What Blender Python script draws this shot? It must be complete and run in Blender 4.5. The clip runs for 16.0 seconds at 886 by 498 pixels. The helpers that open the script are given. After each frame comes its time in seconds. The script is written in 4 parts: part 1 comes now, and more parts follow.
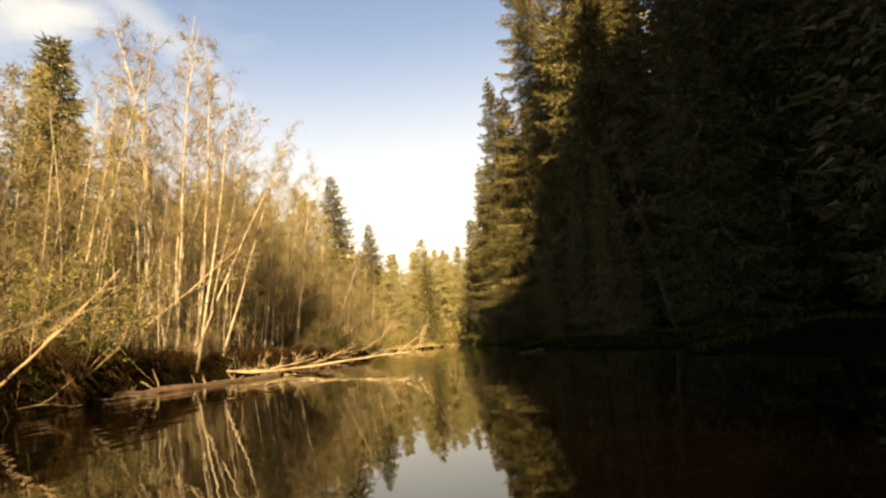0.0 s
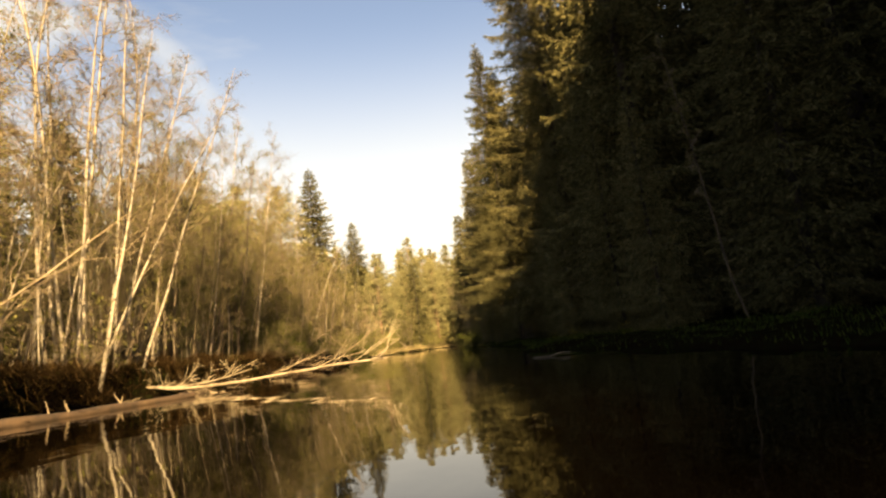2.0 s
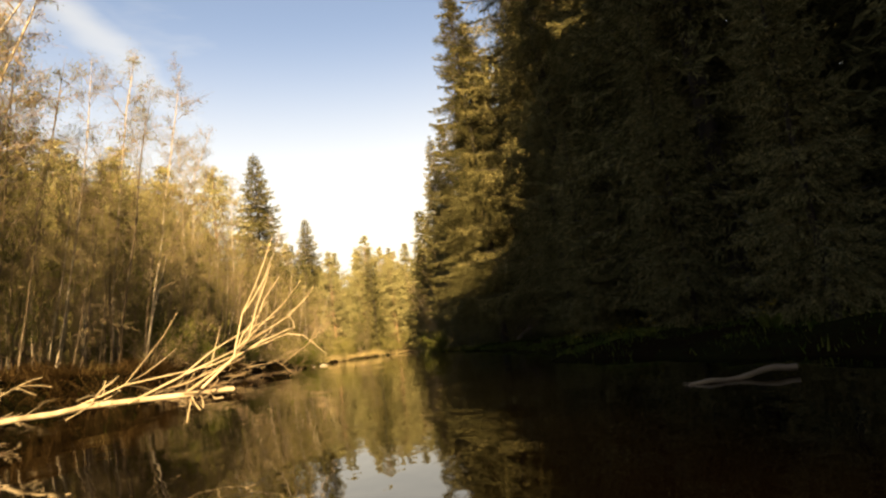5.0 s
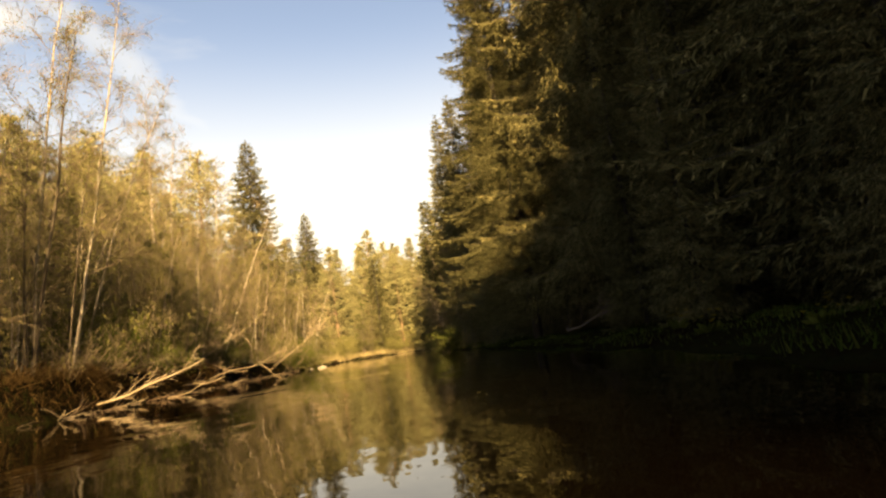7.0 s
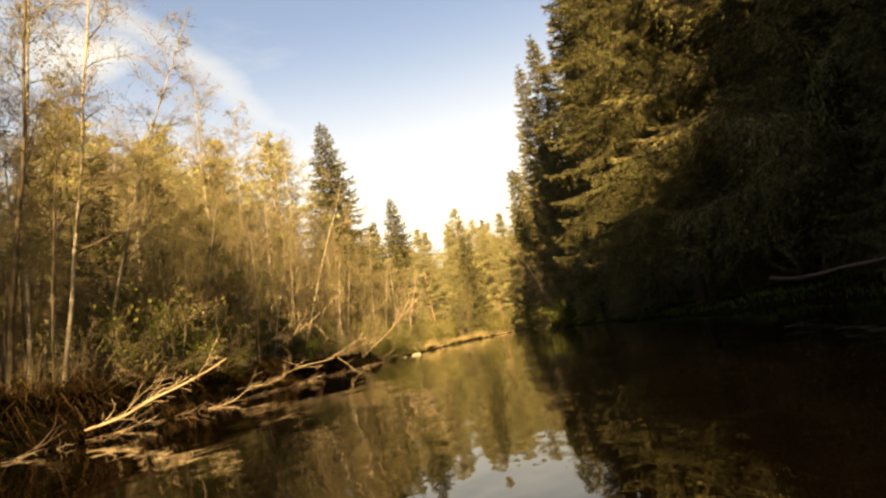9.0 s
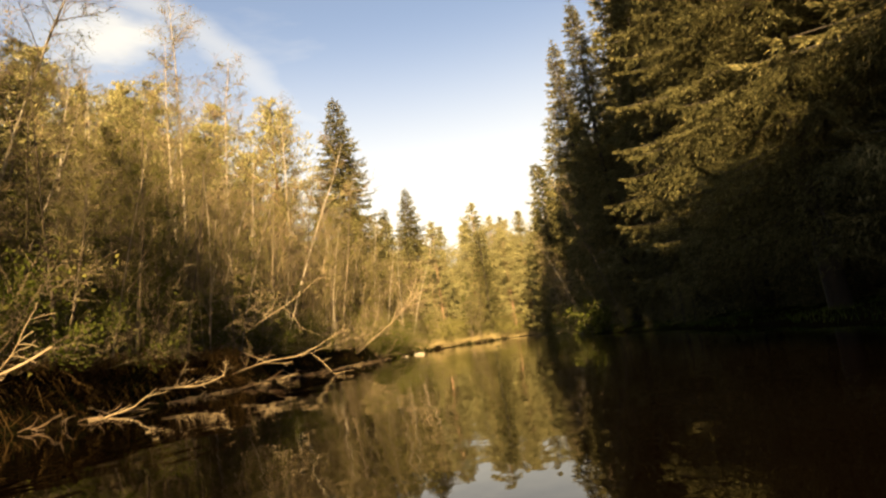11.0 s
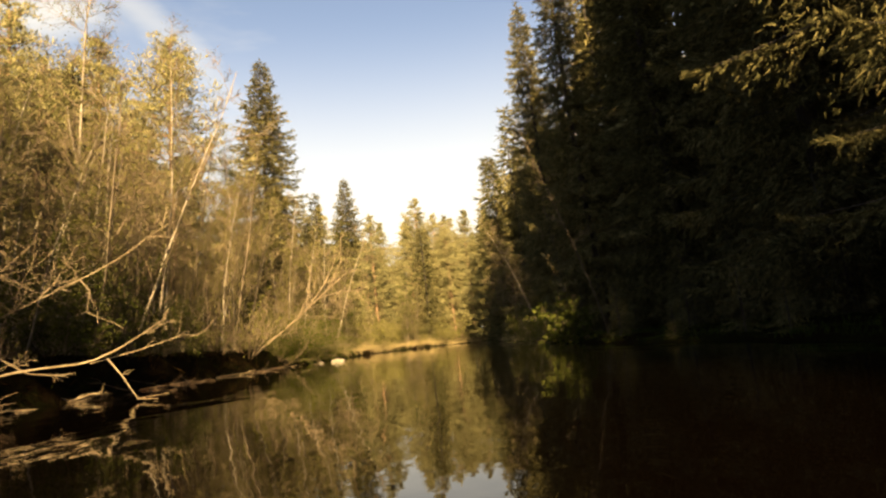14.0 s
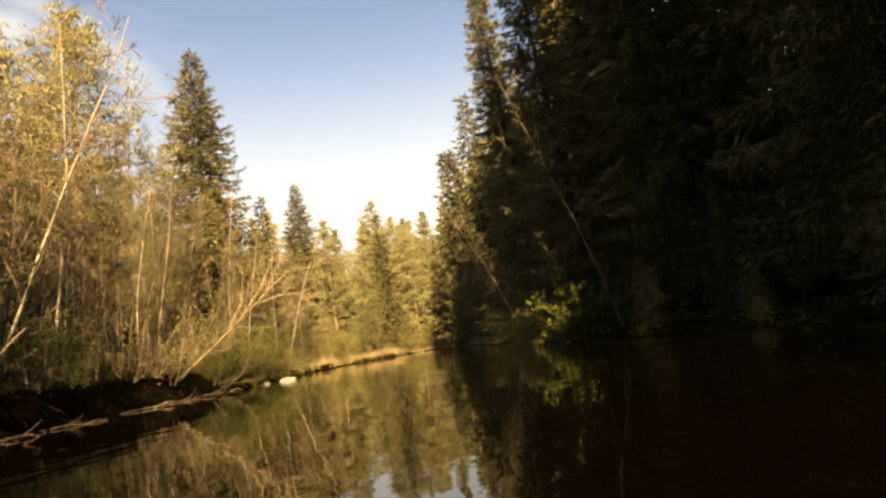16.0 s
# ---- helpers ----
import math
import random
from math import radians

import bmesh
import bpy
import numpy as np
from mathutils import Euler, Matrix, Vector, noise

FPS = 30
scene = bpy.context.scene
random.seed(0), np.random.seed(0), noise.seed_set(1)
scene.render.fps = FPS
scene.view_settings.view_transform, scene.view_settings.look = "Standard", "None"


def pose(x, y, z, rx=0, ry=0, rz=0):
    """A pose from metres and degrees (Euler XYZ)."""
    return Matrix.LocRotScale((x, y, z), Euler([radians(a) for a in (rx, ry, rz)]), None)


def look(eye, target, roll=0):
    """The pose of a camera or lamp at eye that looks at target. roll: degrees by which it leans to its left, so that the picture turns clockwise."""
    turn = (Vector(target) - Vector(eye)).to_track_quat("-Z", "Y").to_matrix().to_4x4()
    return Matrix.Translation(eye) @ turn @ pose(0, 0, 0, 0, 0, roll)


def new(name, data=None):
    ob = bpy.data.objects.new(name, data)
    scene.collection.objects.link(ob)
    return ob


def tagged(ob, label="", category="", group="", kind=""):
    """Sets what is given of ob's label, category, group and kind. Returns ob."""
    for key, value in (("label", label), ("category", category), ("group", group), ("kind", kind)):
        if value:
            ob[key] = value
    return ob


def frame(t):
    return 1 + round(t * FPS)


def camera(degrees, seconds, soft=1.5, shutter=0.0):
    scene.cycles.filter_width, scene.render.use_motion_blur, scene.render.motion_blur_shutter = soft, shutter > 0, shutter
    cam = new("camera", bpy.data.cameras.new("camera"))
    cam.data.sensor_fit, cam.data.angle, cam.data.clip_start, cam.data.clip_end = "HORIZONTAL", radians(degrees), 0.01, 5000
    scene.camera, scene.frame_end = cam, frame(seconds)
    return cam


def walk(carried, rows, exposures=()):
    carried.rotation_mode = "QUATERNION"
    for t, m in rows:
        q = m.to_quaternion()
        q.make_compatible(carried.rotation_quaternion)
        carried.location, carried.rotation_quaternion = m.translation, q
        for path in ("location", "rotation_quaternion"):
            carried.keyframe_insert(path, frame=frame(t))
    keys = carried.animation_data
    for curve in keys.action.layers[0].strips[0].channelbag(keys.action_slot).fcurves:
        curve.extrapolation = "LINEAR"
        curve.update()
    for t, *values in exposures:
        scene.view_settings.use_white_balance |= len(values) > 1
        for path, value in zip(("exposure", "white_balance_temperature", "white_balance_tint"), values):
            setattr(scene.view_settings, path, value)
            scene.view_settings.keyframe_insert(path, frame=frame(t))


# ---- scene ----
cam = camera(75.7, 16.0, soft=2.45)
METRES, EYE, TILT, LEAN, TURN = 28.0, 0.31, 9.55, 6.0, 0.0
ROWS = [
    (0.0, 0.0, 0.0, 0.0, 0.0, 0.0, -0.0),
    (0.5, 0.0015, 0.032, -0.0057, -0.77, 0.12, 1.3),
    (1.0, 0.003, 0.0631, -0.0109, -0.31, 0.1, -0.64),
    (1.5, 0.0045, 0.0934, -0.0165, -0.67, 0.06, 1.03),
    (2.0, 0.0051, 0.1238, -0.022, -1.23, 0.2, 0.91),
    (2.5, 0.0055, 0.1536, -0.0272, -1.1, 0.12, -1.13),
    (3.0, 0.0063, 0.1833, -0.0326, -2.64, 0.22, 1.9),
    (3.5, 0.0059, 0.2141, -0.0384, -3.49, 0.38, 1.6),
    (4.0, 0.0059, 0.2441, -0.0435, -4.37, 0.45, 1.33),
    (4.5, 0.0061, 0.2732, -0.0488, -5.29, 0.65, 0.38),
    (7.0, 0.0059, 0.4353, -0.0797, -4.95, 0.51, 1.34),
    (7.5, 0.0057, 0.4722, -0.0863, -3.18, 0.19, 2.64),
    (8.0, 0.0055, 0.5078, -0.0927, -1.57, -0.19, 6.27),
    (8.5, 0.0043, 0.5446, -0.0997, 1.49, -0.46, 6.09),
    (9.0, 0.0023, 0.5797, -0.1055, 4.16, -0.69, 6.15),
    (11.5, -0.0063, 0.7337, -0.1328, 5.62, -0.6, 2.55),
    (12.0, -0.0068, 0.7652, -0.139, 3.72, -0.55, 3.67),
    (12.5, -0.0076, 0.796, -0.1444, 2.61, -0.32, 1.74),
    (13.0, -0.0083, 0.8254, -0.1497, 1.38, -0.22, 2.69),
    (13.5, -0.0089, 0.8543, -0.1548, 0.36, -0.08, 3.83),
    (14.0, -0.0088, 0.8801, -0.159, -0.11, -0.22, -0.28),
    (14.5, -0.0101, 0.9074, -0.1633, -0.8, -0.21, -0.84),
    (15.0, -0.0108, 0.9324, -0.1679, -1.67, 0.07, -1.33),
    (15.5, -0.0109, 0.9571, -0.1721, -2.71, 0.2, -0.6),
    (16.0, -0.0133, 0.9836, -0.1765, -4.25, 0.42, 2.59),
]


def row_pose(x, y, z, yaw, pitch, roll):
    m = pose(0, 0, EYE, TILT, LEAN, TURN) @ pose(METRES * x, METRES * y, METRES * z, 90 + pitch, roll, yaw)
    m.translation.z = EYE  # the boat floats level
    return m


walk(cam, [(row[0], row_pose(*row[1:])) for row in ROWS], exposures=[(0.0, 2.93, 7150, 13), (4.5, 2.97, 7150, 13), (7.0, 3.1, 7450, 13), (9.0, 3.05, 7450, 13), (11.5, 2.95, 7150, 13), (16.0, 2.92, 7150, 13)])

# ---- light ----
SUN_AZIMUTH, SUN_HEIGHT = 176.8, 23.0
to_sun = Vector((math.sin(radians(SUN_AZIMUTH)) * math.cos(radians(SUN_HEIGHT)),
                 math.cos(radians(SUN_AZIMUTH)) * math.cos(radians(SUN_HEIGHT)), math.sin(radians(SUN_HEIGHT))))
sun_data = bpy.data.lights.new("sun", "SUN")
sun_data.energy, sun_data.angle, sun_data.color = 5.0, radians(0.6), (1.0, 0.71, 0.35)
sun = new("sun", sun_data)
sun.matrix_world = look(to_sun * 200, (0, 0, 0))

world = bpy.data.worlds.new("sky")
scene.world = world
world.use_nodes = True
wn, wl = world.node_tree.nodes, world.node_tree.links
sky = wn.new("ShaderNodeTexSky")
sky.sky_type, sky.sun_disc = "NISHITA", False
sky.sun_elevation, sky.sun_rotation = radians(SUN_HEIGHT), radians(SUN_AZIMUTH)
sky.air_density, sky.dust_density, sky.ozone_density = 1.0, 1.6, 2.2
where = wn.new("ShaderNodeTexCoord")
split = wn.new("ShaderNodeSeparateXYZ")
wl.new(where.outputs["Generated"], split.inputs[0])
haze = wn.new("ShaderNodeMapRange")          # pale haze low over the horizon, all round
haze.interpolation_type = "SMOOTHSTEP"
haze.inputs["From Min"].default_value, haze.inputs["From Max"].default_value = 0.56, 0.14
haze.inputs["To Min"].default_value, haze.inputs["To Max"].default_value = 0.09, 0.95
wl.new(split.outputs["Z"], haze.inputs["Value"])
stretch = wn.new("ShaderNodeMapping")
stretch.inputs["Rotation"].default_value = (0.35, 0.5, 0.3)
stretch.inputs["Scale"].default_value = (1.1, 2.2, 4.5)
wl.new(where.outputs["Generated"], stretch.inputs["Vector"])
wisps = wn.new("ShaderNodeTexNoise")
wisps.inputs["Scale"].default_value, wisps.inputs["Detail"].default_value, wisps.inputs["Roughness"].default_value = 1.5, 7.0, 0.55
wl.new(stretch.outputs[0], wisps.inputs["Vector"])
thin = wn.new("ShaderNodeMapRange")
thin.inputs["From Min"].default_value, thin.inputs["From Max"].default_value = 0.48, 0.78
thin.inputs["To Max"].default_value = 0.4
wl.new(wisps.outputs["Fac"], thin.inputs["Value"])
toward = wn.new("ShaderNodeVectorMath")      # one soft cloud, up to the left of the river's course
toward.operation = "DOT_PRODUCT"
toward.inputs[1].default_value = (-0.545, 0.672, 0.501)
wl.new(where.outputs["Generated"], toward.inputs[0])
puff = wn.new("ShaderNodeMath")
puff.operation = "MULTIPLY_ADD"
puff.inputs[1].default_value = 0.07
wl.new(wisps.outputs["Fac"], puff.inputs[0])
wl.new(toward.outputs["Value"], puff.inputs[2])
cloud = wn.new("ShaderNodeMapRange")
cloud.interpolation_type = "SMOOTHSTEP"
cloud.inputs["From Min"].default_value, cloud.inputs["From Max"].default_value = 1.026, 1.052
cloud.inputs["To Max"].default_value = 0.85
across = wn.new("ShaderNodeVectorMath")      # a long streak of cirrus, down toward the river's course
across.operation = "DOT_PRODUCT"
streak_way = Vector((-0.299, 0.847, 0.44)).cross(Vector((-0.18, 0.926, 0.333))).normalized()
across.inputs[1].default_value = streak_way
wl.new(where.outputs["Generated"], across.inputs[0])
fray = wn.new("ShaderNodeMath")
fray.operation = "MULTIPLY_ADD"
fray.inputs[1].default_value = 0.16
wl.new(wisps.outputs["Fac"], fray.inputs[0])
wl.new(across.outputs["Value"], fray.inputs[2])
off_line = wn.new("ShaderNodeMath")
off_line.operation = "SUBTRACT"
off_line.inputs[1].default_value = 0.10
wl.new(fray.outputs[0], off_line.inputs[0])
off_size = wn.new("ShaderNodeMath")
off_size.operation = "ABSOLUTE"
wl.new(off_line.outputs[0], off_size.inputs[0])
streak = wn.new("ShaderNodeMapRange")
streak.interpolation_type = "SMOOTHSTEP"
streak.inputs["From Min"].default_value, streak.inputs["From Max"].default_value = 0.06, 0.0
streak.inputs["To Max"].default_value = 0.42
wl.new(off_size.outputs[0], streak.inputs["Value"])
both = wn.new("ShaderNodeMath")
both.operation = "MAXIMUM"
wl.new(streak.outputs[0], both.inputs[0])
wl.new(thin.outputs[0], both.inputs[1])
wl.new(puff.outputs[0], cloud.inputs["Value"])
veil = wn.new("ShaderNodeMath")
veil.operation = "MAXIMUM"
wl.new(cloud.outputs[0], veil.inputs[0])
wl.new(both.outputs[0], veil.inputs[1])
cover = wn.new("ShaderNodeMath")
cover.operation = "MAXIMUM"
wl.new(haze.outputs[0], cover.inputs[0])
wl.new(veil.outputs[0], cover.inputs[1])
cloudy = wn.new("ShaderNodeMix")
cloudy.data_type = "RGBA"
cloudy.inputs["B"].default_value = (6.0, 5.8, 4.95, 1)
wl.new(cover.outputs[0], cloudy.inputs["Factor"])
wl.new(sky.outputs[0], cloudy.inputs["A"])
wl.new(cloudy.outputs["Result"], wn["Background"].inputs["Color"])
wn["Background"].inputs["Strength"].default_value = 0.029


# ---- materials ----
def material(name, rough=0.8):
    m = bpy.data.materials.new(name)
    m.use_nodes = True
    b = m.node_tree.nodes["Principled BSDF"]
    b.inputs["Roughness"].default_value = rough
    return m, m.node_tree.nodes, m.node_tree.links, b


def noise_node(n, l, scale, detail=5.0, rough=0.55, vector=None):
    t = n.new("ShaderNodeTexNoise")
    t.inputs["Scale"].default_value, t.inputs["Detail"].default_value, t.inputs["Roughness"].default_value = scale, detail, rough
    if vector is not None:
        l.new(vector, t.inputs["Vector"])
    return t


def ramp_node(n, l, fac, stops):
    r = n.new("ShaderNodeValToRGB")
    while len(r.color_ramp.elements) < len(stops):
        r.color_ramp.elements.new(0.5)
    for e, (p, c) in zip(r.color_ramp.elements, stops):
        e.position, e.color = p, (*c, 1)
    l.new(fac, r.inputs[0])
    return r


def mapped(n, l, scale, source="Object"):
    c, mp = n.new("ShaderNodeTexCoord"), n.new("ShaderNodeMapping")
    mp.inputs["Scale"].default_value = scale
    l.new(c.outputs[source], mp.inputs["Vector"])
    return mp.outputs[0]


def bump_node(n, l, b, height, strength, distance):
    k = n.new("ShaderNodeBump")
    k.inputs["Strength"].default_value, k.inputs["Distance"].default_value = strength, distance
    l.new(height, k.inputs["Height"])
    l.new(k.outputs[0], b.inputs["Normal"])


def bark(name, stops, scale, stretch_z, bump=0.6):
    m, n, l, b = material(name, 0.85)
    v = mapped(n, l, (scale, scale, scale * stretch_z))
    t = noise_node(n, l, 1.0, 6.0, 0.62, v)
    r = ramp_node(n, l, t.outputs["Fac"], stops)
    big = noise_node(n, l, 0.9, 3.0)
    k = n.new("ShaderNodeMix")
    k.data_type, k.blend_type = "RGBA", "MULTIPLY"
    k.inputs["Factor"].default_value = 0.5
    shade = ramp_node(n, l, big.outputs["Fac"], [(0.3, (0.55, 0.52, 0.45)), (0.7, (1, 1, 1))])
    l.new(r.outputs[0], k.inputs["A"])
    l.new(shade.outputs[0], k.inputs["B"])
    l.new(k.outputs["Result"], b.inputs["Base Color"])
    bump_node(n, l, b, t.outputs["Fac"], bump, 0.02)
    return m


def foliage(name, dark, mid, light, thin_part):
    m = bpy.data.materials.new(name)
    m.use_nodes = True
    n, l = m.node_tree.nodes, m.node_tree.links
    n.remove(n["Principled BSDF"])
    geo, info = n.new("ShaderNodeNewGeometry"), n.new("ShaderNodeObjectInfo")
    add = n.new("ShaderNodeMath")
    add.operation = "MULTIPLY_ADD"
    add.inputs[1].default_value = 0.75
    part_of = n.new("ShaderNodeMath")
    part_of.operation = "MULTIPLY"
    part_of.inputs[1].default_value = 0.25
    l.new(info.outputs["Random"], part_of.inputs[0])
    l.new(geo.outputs["Random Per Island"], add.inputs[0])
    l.new(part_of.outputs[0], add.inputs[2])
    r = ramp_node(n, l, add.outputs[0], [(0.0, dark), (0.55, mid), (1.0, light)])
    d, t, mix = n.new("ShaderNodeBsdfDiffuse"), n.new("ShaderNodeBsdfTranslucent"), n.new("ShaderNodeMixShader")
    mix.inputs[0].default_value = thin_part
    l.new(r.outputs[0], d.inputs["Color"])
    l.new(r.outputs[0], t.inputs["Color"])
    l.new(d.outputs[0], mix.inputs[1])
    l.new(t.outputs[0], mix.inputs[2])
    l.new(mix.outputs[0], n["Material Output"].inputs["Surface"])
    return m


birch_bark = bark("birch_bark", [(0.30, (0.0108, 0.009, 0.0072)), (0.42, (0.151, 0.13, 0.0972)), (0.62, (0.216, 0.198, 0.166)), (0.8, (0.259, 0.245, 0.216))], 3.0, 2.6, 0.3)
alder_bark = bark("alder_bark", [(0.3, (0.0228, 0.0171, 0.0114)), (0.55, (0.076, 0.0589, 0.038)), (0.8, (0.137, 0.114, 0.0798))], 5.0, 0.35)
spruce_bark = bark("spruce_bark", [(0.3, (0.0057, 0.00418, 0.00304)), (0.6, (0.019, 0.0141, 0.0103)), (0.85, (0.0418, 0.0323, 0.0228))], 6.0, 0.4)
pine_bark = bark("pine_bark", [(0.3, (0.055, 0.032, 0.018)), (0.55, (0.16, 0.10, 0.058)), (0.8, (0.25, 0.175, 0.105))], 5.0, 0.35)
twig_bark = bark("twig_bark", [(0.3, (0.05, 0.037, 0.022)), (0.6, (0.12, 0.092, 0.056)), (0.8, (0.19, 0.155, 0.102))], 4.0, 0.5, 0.2)
dead_wood = bark("dead_wood", [(0.28, (0.0608, 0.0418, 0.0228)), (0.5, (0.171, 0.133, 0.0836)), (0.75, (0.251, 0.213, 0.152))], 3.5, 1.0, 0.5)
bleached_wood = bark("bleached_wood", [(0.28, (0.10, 0.074, 0.043)), (0.5, (0.26, 0.215, 0.145)), (0.75, (0.40, 0.35, 0.265))], 3.5, 1.0, 0.5)
wet_wood = bark("wet_wood", [(0.3, (0.012, 0.007, 0.0035)), (0.6, (0.052, 0.031, 0.015)), (0.85, (0.115, 0.078, 0.043))], 4.0, 1.0, 0.8)
needles = foliage("spruce_needles", (0.018, 0.020, 0.0095), (0.075, 0.073, 0.033), (0.235, 0.207, 0.098), 0.28)
pine_needles = foliage("pine_needles", (0.046, 0.048, 0.023), (0.145, 0.143, 0.070), (0.31, 0.282, 0.145), 0.32)
spring_leaves = foliage("spring_leaves", (0.066, 0.062, 0.018), (0.107, 0.107, 0.034), (0.160, 0.152, 0.058), 0.4)
green_leaves = foliage("green_leaves", (0.0195, 0.0262, 0.0050), (0.0430, 0.0530, 0.0110), (0.084, 0.092, 0.0235), 0.35)
dry_grass = foliage("dry_grass", (0.038, 0.0247, 0.0106), (0.0836, 0.0608, 0.0266), (0.137, 0.11, 0.0494), 0.25)
old_sedge = foliage("old_sedge", (0.009, 0.0055, 0.003), (0.028, 0.0175, 0.0075), (0.075, 0.05, 0.022), 0.2)
fresh_grass = foliage("fresh_grass", (0.0114, 0.0209, 0.0038), (0.0266, 0.0418, 0.0076), (0.0608, 0.0646, 0.0171), 0.3)
straw = foliage("straw", (0.10, 0.080, 0.042), (0.20, 0.162, 0.088), (0.32, 0.265, 0.145), 0.25)
yellow_petals = foliage("yellow_petals", (0.19, 0.144, 0.0114), (0.228, 0.175, 0.0152), (0.266, 0.209, 0.0228), 0.2)

soil, n_, l_, b_ = material("forest_soil", 0.95)
b_.inputs["Specular IOR Level"].default_value = 0.0
g1 = noise_node(n_, l_, 0.35, 6.0, 0.6, mapped(n_, l_, (1, 1, 1)))
g2 = noise_node(n_, l_, 9.0, 6.0, 0.7, mapped(n_, l_, (1, 1, 1)))
gm = n_.new("ShaderNodeMix")
gm.data_type = "FLOAT"
gm.inputs["Factor"].default_value = 0.45
l_.new(g1.outputs["Fac"], gm.inputs["A"])
l_.new(g2.outputs["Fac"], gm.inputs["B"])
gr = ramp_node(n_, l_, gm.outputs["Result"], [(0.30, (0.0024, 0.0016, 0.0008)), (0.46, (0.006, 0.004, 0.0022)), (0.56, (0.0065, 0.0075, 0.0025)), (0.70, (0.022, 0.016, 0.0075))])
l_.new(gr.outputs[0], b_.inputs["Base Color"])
bump_node(n_, l_, b_, g2.outputs["Fac"], 0.9, 0.08)

stone, n_, l_, b_ = material("stone", 0.8)
s1 = noise_node(n_, l_, 7.0, 8.0, 0.65, mapped(n_, l_, (1, 1, 1)))
sr = ramp_node(n_, l_, s1.outputs["Fac"], [(0.3, (0.07, 0.065, 0.05)), (0.6, (0.17, 0.155, 0.125)), (0.8, (0.24, 0.22, 0.18))])
l_.new(sr.outputs[0], b_.inputs["Base Color"])
bump_node(n_, l_, b_, s1.outputs["Fac"], 0.6, 0.03)

river, n_, l_, b_ = material("peaty_water", 0.015)
b_.inputs["Base Color"].default_value = (0.0010, 0.00058, 0.00028, 1)
b_.inputs["IOR"].default_value = 1.333
wv = mapped(n_, l_, (1.0, 0.55, 1.0))
w1 = noise_node(n_, l_, 1.6, 2.0, 0.5, wv)
w2 = noise_node(n_, l_, 7.0, 2.0, 0.5, wv)
calm = noise_node(n_, l_, 0.16, 2.0, 0.5, wv)
calm_r = ramp_node(n_, l_, calm.outputs["Fac"], [(0.40, (0.12, 0.12, 0.12)), (0.68, (1, 1, 1))])
wm = n_.new("ShaderNodeMath")
wm.operation = "MULTIPLY_ADD"
wm.inputs[1].default_value = 0.16
l_.new(w2.outputs["Fac"], wm.inputs[0])
l_.new(w1.outputs["Fac"], wm.inputs[2])
wk = n_.new("ShaderNodeMath")
wk.operation = "MULTIPLY"
l_.new(wm.outputs[0], wk.inputs[0])
l_.new(calm_r.outputs[0], wk.inputs[1])
bump_node(n_, l_, b_, wk.outputs[0], 0.55, 0.05)


